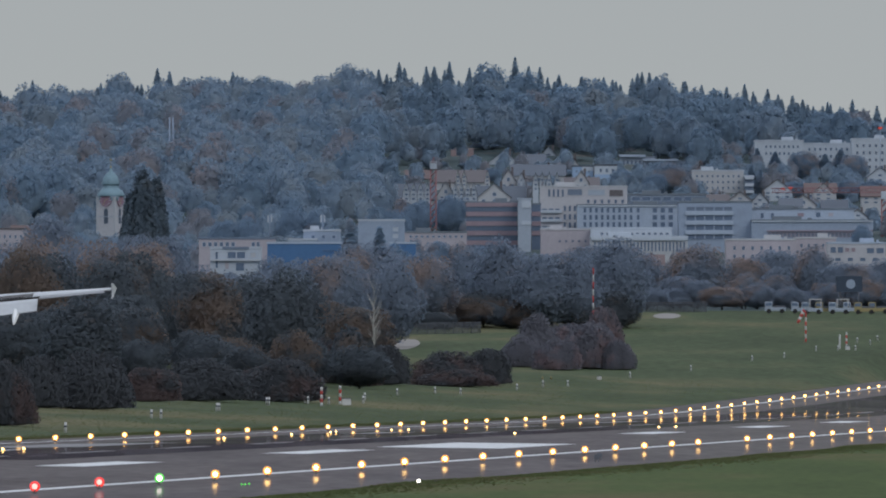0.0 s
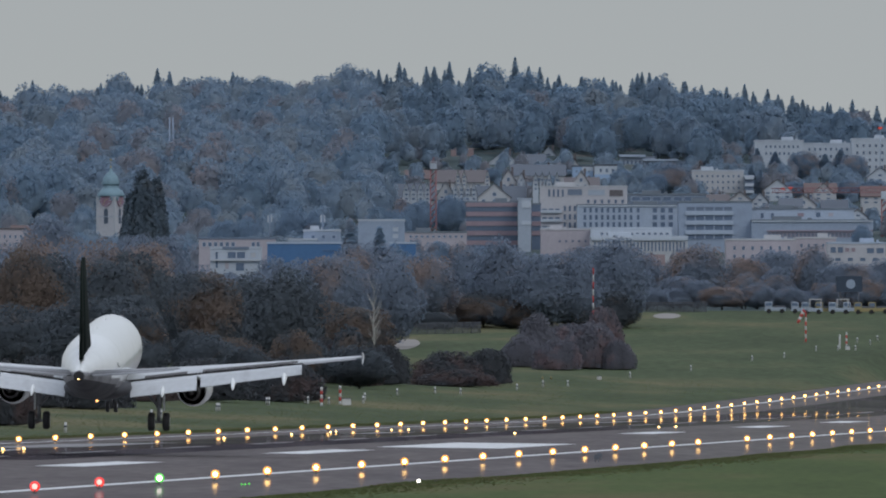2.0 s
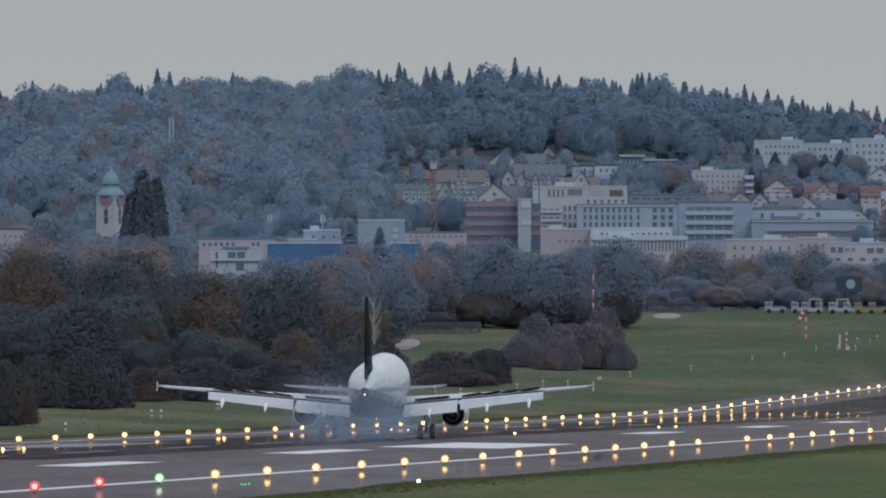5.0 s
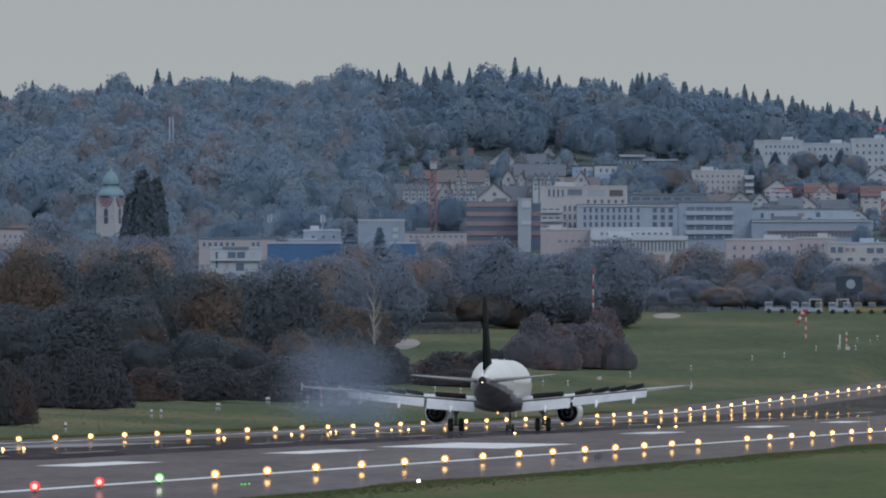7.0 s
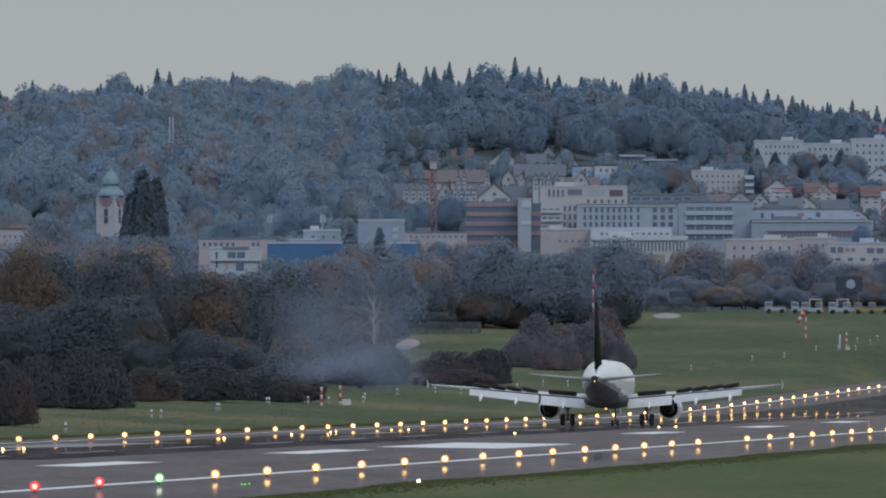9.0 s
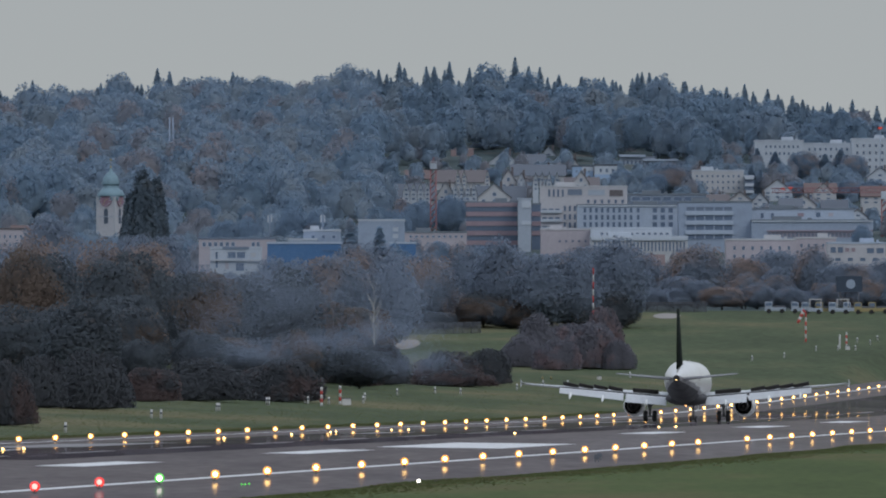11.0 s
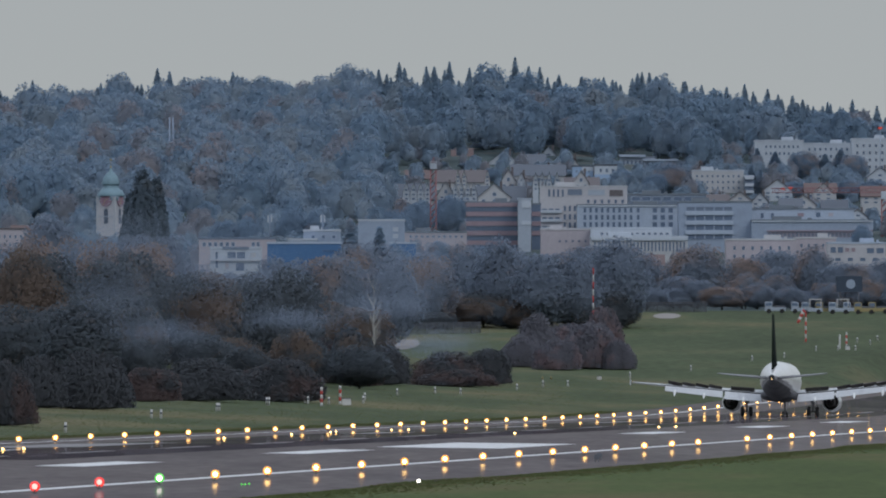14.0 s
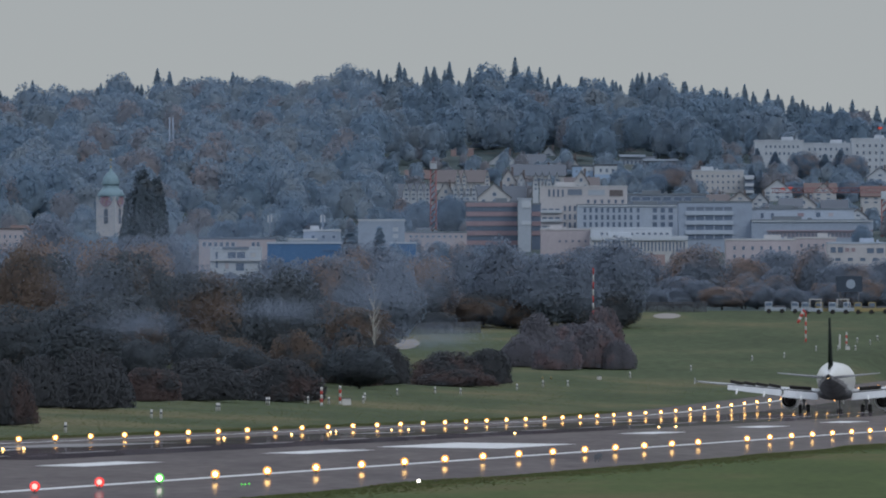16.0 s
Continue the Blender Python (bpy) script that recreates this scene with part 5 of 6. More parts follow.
    turned("dome_base", ((0.3, 3.7), (0.9, 3.6), (1.8, 3.0), (2.5, 2.2), (2.8, 2.1), (3.4, 2.1)), "wall_copper", 8)
    turned("dome", ((3.4, 2.25), (3.7, 2.3), (4.8, 2.15), (5.9, 1.6), (6.7, 0.85), (7.2, 0.4), (7.9, 0.22)), "wall_copper")
    turned("spire", ((7.9, 0.2), (8.3, 0.28), (8.6, 0.08), (9.9, 0.05)), "wall_gold", 8)
    bm = bmesh.new()
    ball(bm, (0, 0, top + 10.1), 0.34)
    part("ball", bm, M["wall_gold"], ob)


def tower_crane(x, y, ztop, base, arm0, arm1, label, turn=0):
    """A lattice crane; its jib runs from arm0 to arm1 along y, then turned about the mast."""
    ob = empty("tower_crane", x, y, base, label, "crane")
    h = ztop - base
    s = 0.75
    rot = Matrix.Rotation(radians(turn), 3, "Z")
    bm = bmesh.new()
    for a in (-s, s):
        for b in (-s, s):
            tube(bm, (a, b, 0), (a, b, h), 0.19, None, 5)
    n = int(h / 1.6)
    for i in range(n):
        z, z2 = i * h / n, (i + 1) * h / n
        for a in (-s, s):
            tube(bm, (-s, a, z), (s, a, z2), 0.13, None, 4)
            tube(bm, (a, -s, z2), (a, s, z), 0.13, None, 4)
    part("mast", bm, M["wall_crane_red"], ob)
    bm = bmesh.new()
    box(bm, -1.0, 0.9, -1.6, -0.5, h - 1.2, h + 0.9)
    part("cabin", bevel(bm, 0.1), M["wall_render_white"], ob)
    bm = bmesh.new()
    for a in (-0.5, 0.5):
        tube(bm, (a, arm0, h + 0.6), (a, arm1, h + 0.6), 0.10, None, 5)
    tube(bm, (0, arm0, h + 2.0), (0, arm1, h + 1.8), 0.10, None, 5)
    n = max(12, int(abs(arm1 - arm0) / 1.5))
    for i in range(n):
        y0 = arm0 + (arm1 - arm0) * i / n
        y1 = arm0 + (arm1 - arm0) * (i + 1) / n
        tube(bm, (-0.5, y0, h + 0.6), (0, y1, h + 1.9), 0.06, None, 4)
        tube(bm, (0.5, y1, h + 0.6), (0, y0, h + 1.9), 0.06, None, 4)
        tube(bm, (-0.5, y0, h + 0.6), (0.5, y1, h + 0.6), 0.05, None, 4)
    bmesh.ops.rotate(bm, matrix=rot, verts=bm.verts)
    part("jib", bm, M["wall_crane_red"], ob)
    return ob


def town_trees():
    r = np.random.default_rng(5)
    for key, x, y, top, w in (("round_a", 65.09, 4280, 64.66, 12.5), ("round_d", 51.28, 4300, 63.48, 6), ("spruce_a", 74.34, 4320, 66.03, 8), ("round_b", 1.69, 4080, 53.28, 9), ("round_c", -7.49, 4050, 50.63, 8), ("round_e", -12.62, 3980, 48.05, 10),
                              ("round_c", 74.39, 4440, 70.39, 5), ("spruce_a", 97.63, 4400, 69.81, 9), ("spruce_b", 102.88, 4390, 68.34, 9), ("round_a", 106.43, 4400, 69.81, 11), ("spruce_a", 112.24, 4400, 69.14, 10), ("spruce_b", 116.89, 4400, 70.47, 10), ("round_c", 120.33, 4380, 68.36, 9),
                              ("spruce_b", 92.74, 4420, 71.10, 7), ("spruce_a", 89.21, 4330, 65.19, 6), ("spruce_b", 91.19, 4300, 63.15, 6), ("round_b", 82.73, 4420, 68.10, 8), ("round_c", 68.48, 4470, 71.84, 9), ("round_d", 12.85, 4480, 73.68, 10), ("round_b", 24.63, 4470, 71.84, 8),
                              ("round_a", -14.20, 4480, 71.99, 9), ("round_c", -17.35, 4420, 67.26, 10), ("round_d", -15.36, 4330, 61.10, 9), ("round_a", -32.97, 3900, 47.20, 9), ("round_b", -39.59, 3900, 48.23, 9), ("round_e", -50.63, 3900, 45.29, 10), ("round_c", -57.25, 3900, 44.26, 9),
                              ("round_b", 115.64, 4280, 59.98, 9), ("round_a", 123.20, 4290, 60.11, 10), ("round_c", 100.30, 4280, 59.33, 8), ("round_d", 89.33, 4110, 51.30, 7), ("round_e", 111.01, 3970, 44.05, 6), ("round_b", 44.97, 4480, 71.99, 9), ("round_a", 38.38, 4500, 72.97, 9),
                              ("spruce_b", 27.70, 4170, 57.95, 4), ("round_d", 14.02, 4320, 63.75, 6), ("round_e", -2.31, 4380, 66.70, 8), ("round_b", 7.60, 4380, 66.54, 7), ("round_c", 19.31, 4230, 59.34, 5), ("round_a", 60.59, 4270, 61.46, 8), ("round_d", 35.46, 4350, 63.82, 6), ("round_a", -11.17, 4110, 52.54, 6), ("round_d", -5.57, 4100, 51.81, 6), ("round_b", 5.58, 4110, 52.85, 5), ("round_c", 0.16, 4120, 52.66, 5), ("round_e", 14.93, 4120, 52.66, 4), ("round_a", -6.66, 3600, 36.93, 7), ("round_c", -1.22, 3600, 36.39, 8), ("round_d", 4.21, 3600, 36.12, 7), ("round_b", -10.78, 3400, 34.16, 8), ("round_e", 8.97, 3600, 35.30, 7), ("round_a", 37.34, 3400, 32.37, 6)):
        plant(key, x, y, top, w, "leaf_town", label="haze-tinted autumn tree between town houses", group="trees in the town")


town()
church_tower()
tower_crane(-2.60, 4050, 61.03, 30, -10, 16, "slim red lattice tower crane")
tower_crane(120.90, 4100, 53.5, 30, -8, 31, "red lattice tower crane with a long level jib", 90)
town_trees()


# ---- the wooded hill ----
def hill_forest():
    """Mixed wood over the hill: broadleaf trees below, spruces along the ridge."""
    r = np.random.default_rng(33)
    broad = [crown_cloud(r, 640, 0.44, 9.5, 13, 0.5, 18 + 4 * i, 0.26, 0.50, upper=-0.35, upright=1.0, core=0.82) for i in range(6)]
    light = [crown_cloud(r, 560, 0.52, 10, 13, 0.5, 22, 0.26, 0.42, upper=-0.6, upright=0.9, core=0.78) for i in range(4)]
    front = [crown_cloud(r, 2200, 0.36, 9.5, 13, 0.5, 24, 0.28, 0.45, upper=-0.7, upright=0.9, core=0.76) for i in range(4)]
    spruce = [spruce_leaves(r, 15, 10.5, 34, 0.28, 10) for i in range(4)]

    def grow(name, label, pts, forms, leaf):
        sets = []
        for x, y, s, t in pts:
            v, f, nr = forms[r.integers(len(forms))]
            a = r.uniform(0, math.tau)
            c, sn = math.cos(a), math.sin(a)
            g = gz(x, y)
            sets.append((np.stack([(v[:, 0] * c - v[:, 1] * sn) * s + x, (v[:, 0] * sn + v[:, 1] * c) * s + y, v[:, 2] * s * t + g], 1), f, None if nr is None else np.stack([nr[:, 0] * c - nr[:, 1] * sn, nr[:, 0] * sn + nr[:, 1] * c, nr[:, 2]], 1)))
        v, f, nr = merge(*sets)
        tagged(new(name, mesh_np(name, v, f, M[leaf], nr)), label, "forest", kind="stuff")

    slope, ridge, mixed, small = [], [], [], []
    for y in np.arange(3620, 4800, 20):
        for x in np.arange(-175, 180, 7.6):
            px, py = x + r.uniform(-3.5, 3.5), y + r.uniform(-9, 9)
            b = px / py * 1000                      # bearing
            town = b > -3.5 and py < (4400 if b < 18 else 4470)
            if r.random() < 0.10:
                continue
            if py < 4110 and b <= -3.5 and any(x0 - 5 < px < x1 + 5 and y0 - 90 < py < y1 + 5 for x0, x1, y0, y1 in FOOT + [(-98, -80, 3990, 4010)]):
                continue
            if town:
                if py > 4060 and r.random() < 0.75 and not any(x0 - 4 < px < x1 + 4 and y0 - 34 < py < y1 + 4 for x0, x1, y0, y1 in FOOT):
                    small.append((px, py, r.uniform(0.34, 0.6), r.uniform(0.8, 1.05)))
                continue
            if py < 4600 and any(x0 - 3 < px < x1 + 3 and y0 - 24 < py < y1 + 4 for x0, x1, y0, y1 in FOOT):
                continue
            top = 4700 + 25 * math.sin(b * 0.5)
            if py > top - 35:
                if r.random() < 0.62:
                    (ridge if r.random() < (0.30 if b < -5 else 0.97) else slope).append((px, py, r.uniform(0.75, 1.1), r.uniform(0.85, 1.12)))
            elif py > 4520 and r.random() < (0.2 if b < -5 else 0.62):
                mixed.append((px, py, r.uniform(0.7, 1.0), 1.0))
            else:
                slope.append((px, py, r.uniform(0.75, 1.25) * (0.62 if py < 4110 else 1), r.uniform(0.9, 1.15)))
    for _ in range(420):                            # gardens
        px, py = r.uniform(-16, 150), r.uniform(4080, 4500)
        if not any(x0 - 2 < px < x1 + 2 and y0 - 16 < py < y1 + 3 for x0, x1, y0, y1 in FOOT):
            small.append((px, py, r.uniform(0.26, 0.46), r.uniform(0.8, 1.1)))
    for x in np.arange(-30, 175, 3.0):              # the closed spruce stand on the crest
        px, py = x + r.uniform(-2.5, 2.5), r.uniform(4650, 4720)
        ridge.append((px, py, r.uniform(0.72, 1.02), r.uniform(0.85, 1.12)))
    kinds = [r.choice(4, p=(0.50, 0.22, 0.16, 0.12) if p[0] < -12 else (0.27, 0.58, 0.09, 0.06)) for p in slope]
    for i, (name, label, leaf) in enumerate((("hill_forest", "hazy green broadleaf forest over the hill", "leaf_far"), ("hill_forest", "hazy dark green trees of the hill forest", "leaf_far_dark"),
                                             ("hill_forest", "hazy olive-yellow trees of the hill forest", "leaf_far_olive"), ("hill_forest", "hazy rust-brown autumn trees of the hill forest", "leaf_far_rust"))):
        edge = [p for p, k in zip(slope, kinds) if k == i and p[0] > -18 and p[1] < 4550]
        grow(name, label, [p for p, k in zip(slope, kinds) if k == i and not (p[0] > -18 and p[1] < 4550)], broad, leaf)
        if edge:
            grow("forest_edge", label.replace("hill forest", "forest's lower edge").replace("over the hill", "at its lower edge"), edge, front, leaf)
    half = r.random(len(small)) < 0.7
    grow("garden_trees", "haze-tinted green trees between the town houses", [p for p, k in zip(small, half) if k], light, "leaf_far")
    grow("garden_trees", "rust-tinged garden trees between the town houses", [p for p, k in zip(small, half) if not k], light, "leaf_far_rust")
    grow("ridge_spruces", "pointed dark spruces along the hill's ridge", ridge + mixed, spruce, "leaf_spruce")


hill_forest()


# ---- small things on the airfield ----
def banded_pole(name, label, category, x, y, ztop, r_, bands, colours=("wall_red", "wall_white")):
    z = gz(x, y) - 0.05
    ob = empty(name, x, y, z, label, category)
    h = ztop - z
    for i in range(bands):
        bm = bmesh.new()
        tube(bm, (0, 0, h * i / bands), (0, 0, h * (i + 1) / bands), r_, None, 10)
        part("band", bm, M[colours[i % 2]], ob)
    return ob, h


def windsock():
    ob, h = banded_pole("windsock", "red and white windsock on a striped pole", "windsock", 64.54, 2664, 15.62, 0.14, 7)
    for i in range(5):
        bm = bmesh.new()
        a, b = i / 5, (i + 1) / 5

        def at_(k):
            return Vector((-0.15 - 1.25 * k, 0, h + 0.5 - 2.2 * k ** 1.3))
        tube(bm, at_(a), at_(b), 0.42 - 0.20 * a, 0.42 - 0.20 * b, 12)
        part("sock_ring", bm, M[("wall_red", "wall_white")[i % 2]], ob)
    bm = bmesh.new()
    tube(bm, (0, 0, h), (0, 0, h + 0.7), 0.06, None, 6)
    tube(bm, (-0.5, 0, h + 0.5), (0.45, 0, h + 0.5), 0.05, None, 6)
    part("swivel_arm", bm, M["wall_fence_grey"], ob)


def marker_posts():
    post = empty("marker_post", 0, 0, -60, "short white marker post with a dark collar", "marker post", "marker posts on the grass")
    bm = bmesh.new()
    tube(bm, (0, 0, 0), (0, 0, 0.95), 0.13, 0.11, 8)
    part("stake", bm, M["wall_white"], post)
    bm = bmesh.new()
    tube(bm, (0, 0, 0.5), (0, 0, 0.68), 0.14, 0.14, 8)
    part("collar", bm, M["wall_fence_grey"], post)
    first = True
    for x, y in ((-25.21, 1670), (-24.96, 1670), (-21.10, 1792), (-20.83, 1792), (-16.91, 1836), (-16.52, 1832), (-9.95, 1870), (-9.95, 1910), (-6.05, 1978), (2.36, 2016), (-1.07, 2016), (10.38, 2100), (14.40, 2156), (18.16, 2178), (28.90, 2314),
                 (39.99, 2414), (51.27, 2484), (57.25, 2512), (-33.58, 1332), (-29.79, 1530), (-28.92, 1536), (-14.00, 1836), (64.11, 2574), (73.52, 2658), (77.77, 2680), (75.14, 2634), (71.07, 2580), (68.05, 2580)):
        m = pose(x, y, gz(x, y) - 0.03)
        if first:
            post.matrix_basis = m
            first = False
        else:
            copy_thing(post, m)


def equipment():
    for x, y, top, label in ((-14.68, 1810, 3.48, "red-topped white measuring post"), (-12.65, 1842, 3.61, "red and white measuring post"), (70.54, 2618, 12.10, "red and white measuring post"), (68.77, 2596, 11.68, "tall white measuring post")):
        banded_pole("measuring_post", label + " on the grass", "post", x, y, top, 0.16, 5, ("wall_white", "wall_red") if "tall" not in label else ("wall_white", "wall_white"))
    for x, y, w, h in ((-12.73, 1834, 1.1, 0.8), (68.99, 2586, 0.8, 0.7), (22.89, 2280, 0.7, 0.5)):
        ob = empty("equipment_box", x + 0.9, y + 0.5, gz(x, y) - 0.03, "pale grey equipment cabinet on the grass", "cabinet")
        bm = bmesh.new()
        box(bm, -w / 2, w / 2, -0.35, 0.35, 0, h)
        part("body", bevel(bm, 0.05), M["wall_white"], ob)
        bm = bmesh.new()
        box(bm, -w / 2 - 0.06, w / 2 + 0.06, -0.42, 0.42, h, h + 0.07)
        part("lid", bevel(bm, 0.02), M["wall_fence_grey"], ob)
    banded_pole("mast", "tall red and white mast before the wood", "mast", 27.90, 2780, 24.54, 0.12, 9)
    for u, y in ((9.69, 944), (10.03, 960)):
        ob = empty("edge_marker", u, y, gz(u, y) - 0.02, "small grey twin-stake sign beside the runway", "marker")
        bm = bmesh.new()
        tube(bm, (-0.1, 0, 0), (-0.1, 0, 0.55), 0.03, None, 6)
        tube(bm, (0.1, 0, 0), (0.1, 0, 0.55), 0.03, None, 6)
        part("stakes", bm, M["wall_fence_grey"], ob)
        bm = bmesh.new()
        box(bm, -0.17, 0.17, -0.04, 0.04, 0.35, 0.62)
        part("plate", bevel(bm, 0.02), M["wall_fence_grey"], ob)
    for x, y, m_, lab in ((-1.24, 764, "lamp_pale", "white"), (-10.08, 750, "lamp_green", "green"), (-9.91, 750, "lamp_green", "green"), (-9.76, 754, "lamp_green", "green")):
        ob = empty("ground_lamp", x, y, gz(x, y) - 0.02, "small lit %s lamp in the grass verge" % lab, "lamp")
        bm = bmesh.new()
        tube(bm, (0, 0, 0), (0, 0, 0.16), 0.05, None, 8)
        part("stem", bm, M["lamp_body"], ob)
        bm = bmesh.new()
        ball(bm, (0, 0, 0.2), 0.09 if lab == "white" else 0.05)
        part("lens", bm, M[m_], ob, "lit lens")
    for x, y in ((14.96, 2252), (16.27, 2258)):
        ob = empty("traffic_cone", x, y, gz(x, y), "small yellow marker cone on the grass", "cone")
        bm = bmesh.new()
        tube(bm, (0, 0, 0.03), (0, 0, 0.5), 0.18, 0.05, 10)
        part("cone", bm, M["wall_yellow"], ob)
        bm = bmesh.new()
        box(bm, -0.25, 0.25, -0.25, 0.25, 0, 0.04)
        part("foot", bm, M["wall_fence_grey"], ob)
    for u, z0, z1 in ((-41.24, 38.19, 42.49), (-28.94, 38.97, 42.91)):
        d = 3566 if u < -35 else 3606
        ob = empty("antenna_mast", u, d, z0 - 1.5, "white panel antennas on a rooftop mast", "antenna")
        bm = bmesh.new()
        tube(bm, (0, 0, 0), (0, 0, z1 - z0 + 1.4), 0.14, None, 8)
        part("pole", bm, M["wall_cool_grey"], ob)
        for a in (-0.4, 0.4):
            bm = bmesh.new()
            box(bm, a - 0.17, a + 0.17, -0.4, -0.2, z1 - z0 - 0.3, z1 - z0 + 1.5)
            part("antenna_panel", bevel(bm, 0.04), M["wall_render_white"], ob)
    ob = empty("radio_tower", -78.96, 4350, gz(-78.96, 4350), "thin grey tower between hill trees", "tower")
    bm = bmesh.new()
    for a in (-0.5, 0.5):
        tube(bm, (a, 0, 0), (a, 0, 78.93 - gz(-78.96, 4350)), 0.22, None, 6)
    part("mast", bm, M["wall_cool_grey"], ob)
    for u, z, d in ((96.05, 56.85, 4235), (98.28, 57.01, 4235), (127.93, 76.29, 4380)):
        base = gz(u, d)
        ob = empty("red_lamp", u, d, base, "lit red warning lamp on a tall pole", "lamp")
        bm = bmesh.new()
        tube(bm, (0, 0, 0), (0, 0, z - base - 0.4), 0.1, None, 6)
        part("pole", bm, M["wall_cool_grey"], ob)
        bm = bmesh.new()
        box(bm, -0.6, 0.6, -0.3, 0.3, z - base - 0.3, z - base + 0.3)
        part("lamp_head", bevel(bm, 0.2), M["red_sign_light"], ob)


def inset_lamps():
    """Flush lamps in the touchdown zone, lit."""
    for x, y in ((-29.98, 1020), (-28.73, 1026), (-17.35, 1188), (-12.80, 1266), (-9.85, 1312), (-9.46, 1326), (-4.72, 1374), (-3.14, 1366), (6.02, 1256), (20.21, 1402), (21.86, 1406)):
        ob = empty("inset_light", x, y, lift(y) - 0.013 * abs(x - axis_x(y)), "lit warm flush lamp in the runway surface", "runway light", "flush lamps of the touchdown zone")
        bm = bmesh.new()
        tube(bm, (0, 0, -0.02), (0, 0, 0.05), 0.2, 0.16, 12)
        part("housing", bm, M["lamp_body"], ob)
        bm = bmesh.new()
        ball(bm, (0, -0.05, 0.09), 0.085)
        part("lens", bm, M["lamp_warm"], ob, "lit warm lens")


def patches():
    """Bare sand beside the wood and a track over the grass."""
    for name, label, x0, x1, y0, y1, m_ in (("sand_patch", "bare pale sand at the wood's edge", -9.22, -4.12, 2590, 2690, "sand"), ("sand_patch", "bare pale sand at the wood's edge", 41.52, 46.98, 2925, 2990, "sand")):
        n = 14
        v, f = [], []
        for i in range(n + 1):
            y = y0 + (y1 - y0) * i / n
            s = math.sin(math.pi * (0.06 + 0.88 * i / n)) ** 0.6
            for k in range(7):
                xm, hw = (x0 + x1) / 2 + (i / n - 0.5) * 1.2, (x1 - x0) / 2 * s
                x = xm + hw * (k / 3 - 1)
                v.append((x, y, gz(x, y) + 0.05))
        for i in range(n):
            for k in range(6):
                a = i * 7 + k
                f.append((a, a + 1, a + 8, a + 7))
        tagged(new(name, mesh_np(name, v, f, M[m_])), label, "ground patch", kind="structure")


def fence(x0, y0, x1, y1, h, label):
    n = max(3, int(math.hypot(x1 - x0, y1 - y0) / 2.5))
    ob = empty("fence", x0, y0, gz(x0, y0), label, "fence")
    for i in range(n + 1):
        k = i / n
        x, y = (x1 - x0) * k, (y1 - y0) * k
        dz = gz(x0 + x, y0 + y) - gz(x0, y0)
        bm = bmesh.new()
        tube(bm, (x, y, dz - 0.1), (x, y, dz + h), 0.07, None, 6)
        part("post", bm, M["wall_fence_grey"], ob)
        if i < n:
            k2 = (i + 1) / n
            x2, y2 = (x1 - x0) * k2, (y1 - y0) * k2
            dz2 = gz(x0 + x2, y0 + y2) - gz(x0, y0)
            bm = bmesh.new()
            a, b = Vector((x, y, dz)), Vector((x2, y2, dz2))
            for j in range(7):
                z = 0.12 + (h - 0.2) * j / 6
                tube(bm, a + Vector((0, 0, z)), b + Vector((0, 0, z)), 0.09, None, 4)
            part("mesh_panel", bm, M["wall_fence_grey"], ob)


def service_vehicle(x, y, kind, label):
    ob = empty("service_vehicle", x, y, gz(x, y), label, "vehicle", "parked airport service vehicles")
    body = "wall_concrete" if kind != 1 else "wall_yellow"
    L = 4.2
    bm = bmesh.new()
    box(bm, -L / 2, L / 2, -0.9, 0.9, 0.45, 1.15)
    part("chassis", bevel(bm, 0.08), M["wall_yellow" if kind == 1 else "wall_concrete"], ob)
    bm = bmesh.new()
    box(bm, -L / 2, -L / 2 + 1.5, -0.9, 0.9, 1.15, 2.3)
    part("cab", bevel(bm, 0.12), M[body], ob)
    bm = bmesh.new()
    box(bm, -L / 2 + 0.12, -L / 2 + 1.35, -0.93, -0.88, 1.5, 2.1)
    part("cab_window", bm, M["wall_office_glass"], ob)
    if kind == 2:                           # belt or stair frame
        bm = bmesh.new()
        tube(bm, (L / 2 - 0.3, -0.5, 1.1), (L / 2 - 0.3, -0.5, 2.9), 0.09, None, 6)
        tube(bm, (-0.4, -0.5, 1.1), (-0.4, -0.5, 2.9), 0.09, None, 6)
        tube(bm, (-0.6, -0.5, 2.9), (L / 2 - 0.1, -0.5, 2.9), 0.11, None, 6)
        part("lift_frame", bm, M["wall_white"], ob)
    else:
        bm = bmesh.new()
        box(bm, -L / 2 + 1.6, L / 2 - 0.1, -0.85, 0.85, 1.15, 1.5)
        part("load_bed", bevel(bm, 0.05), M["wall_fence_grey"], ob)
    for wx in (-L / 2 + 0.8, L / 2 - 0.8):
        for wy in (-0.8, 0.8):
            bm = bmesh.new()
            tube(bm, (wx, wy - 0.14, 0.45), (wx, wy + 0.14, 0.45), 0.45, None, 14)
            part("wheel", bm, M["tyre"], ob)


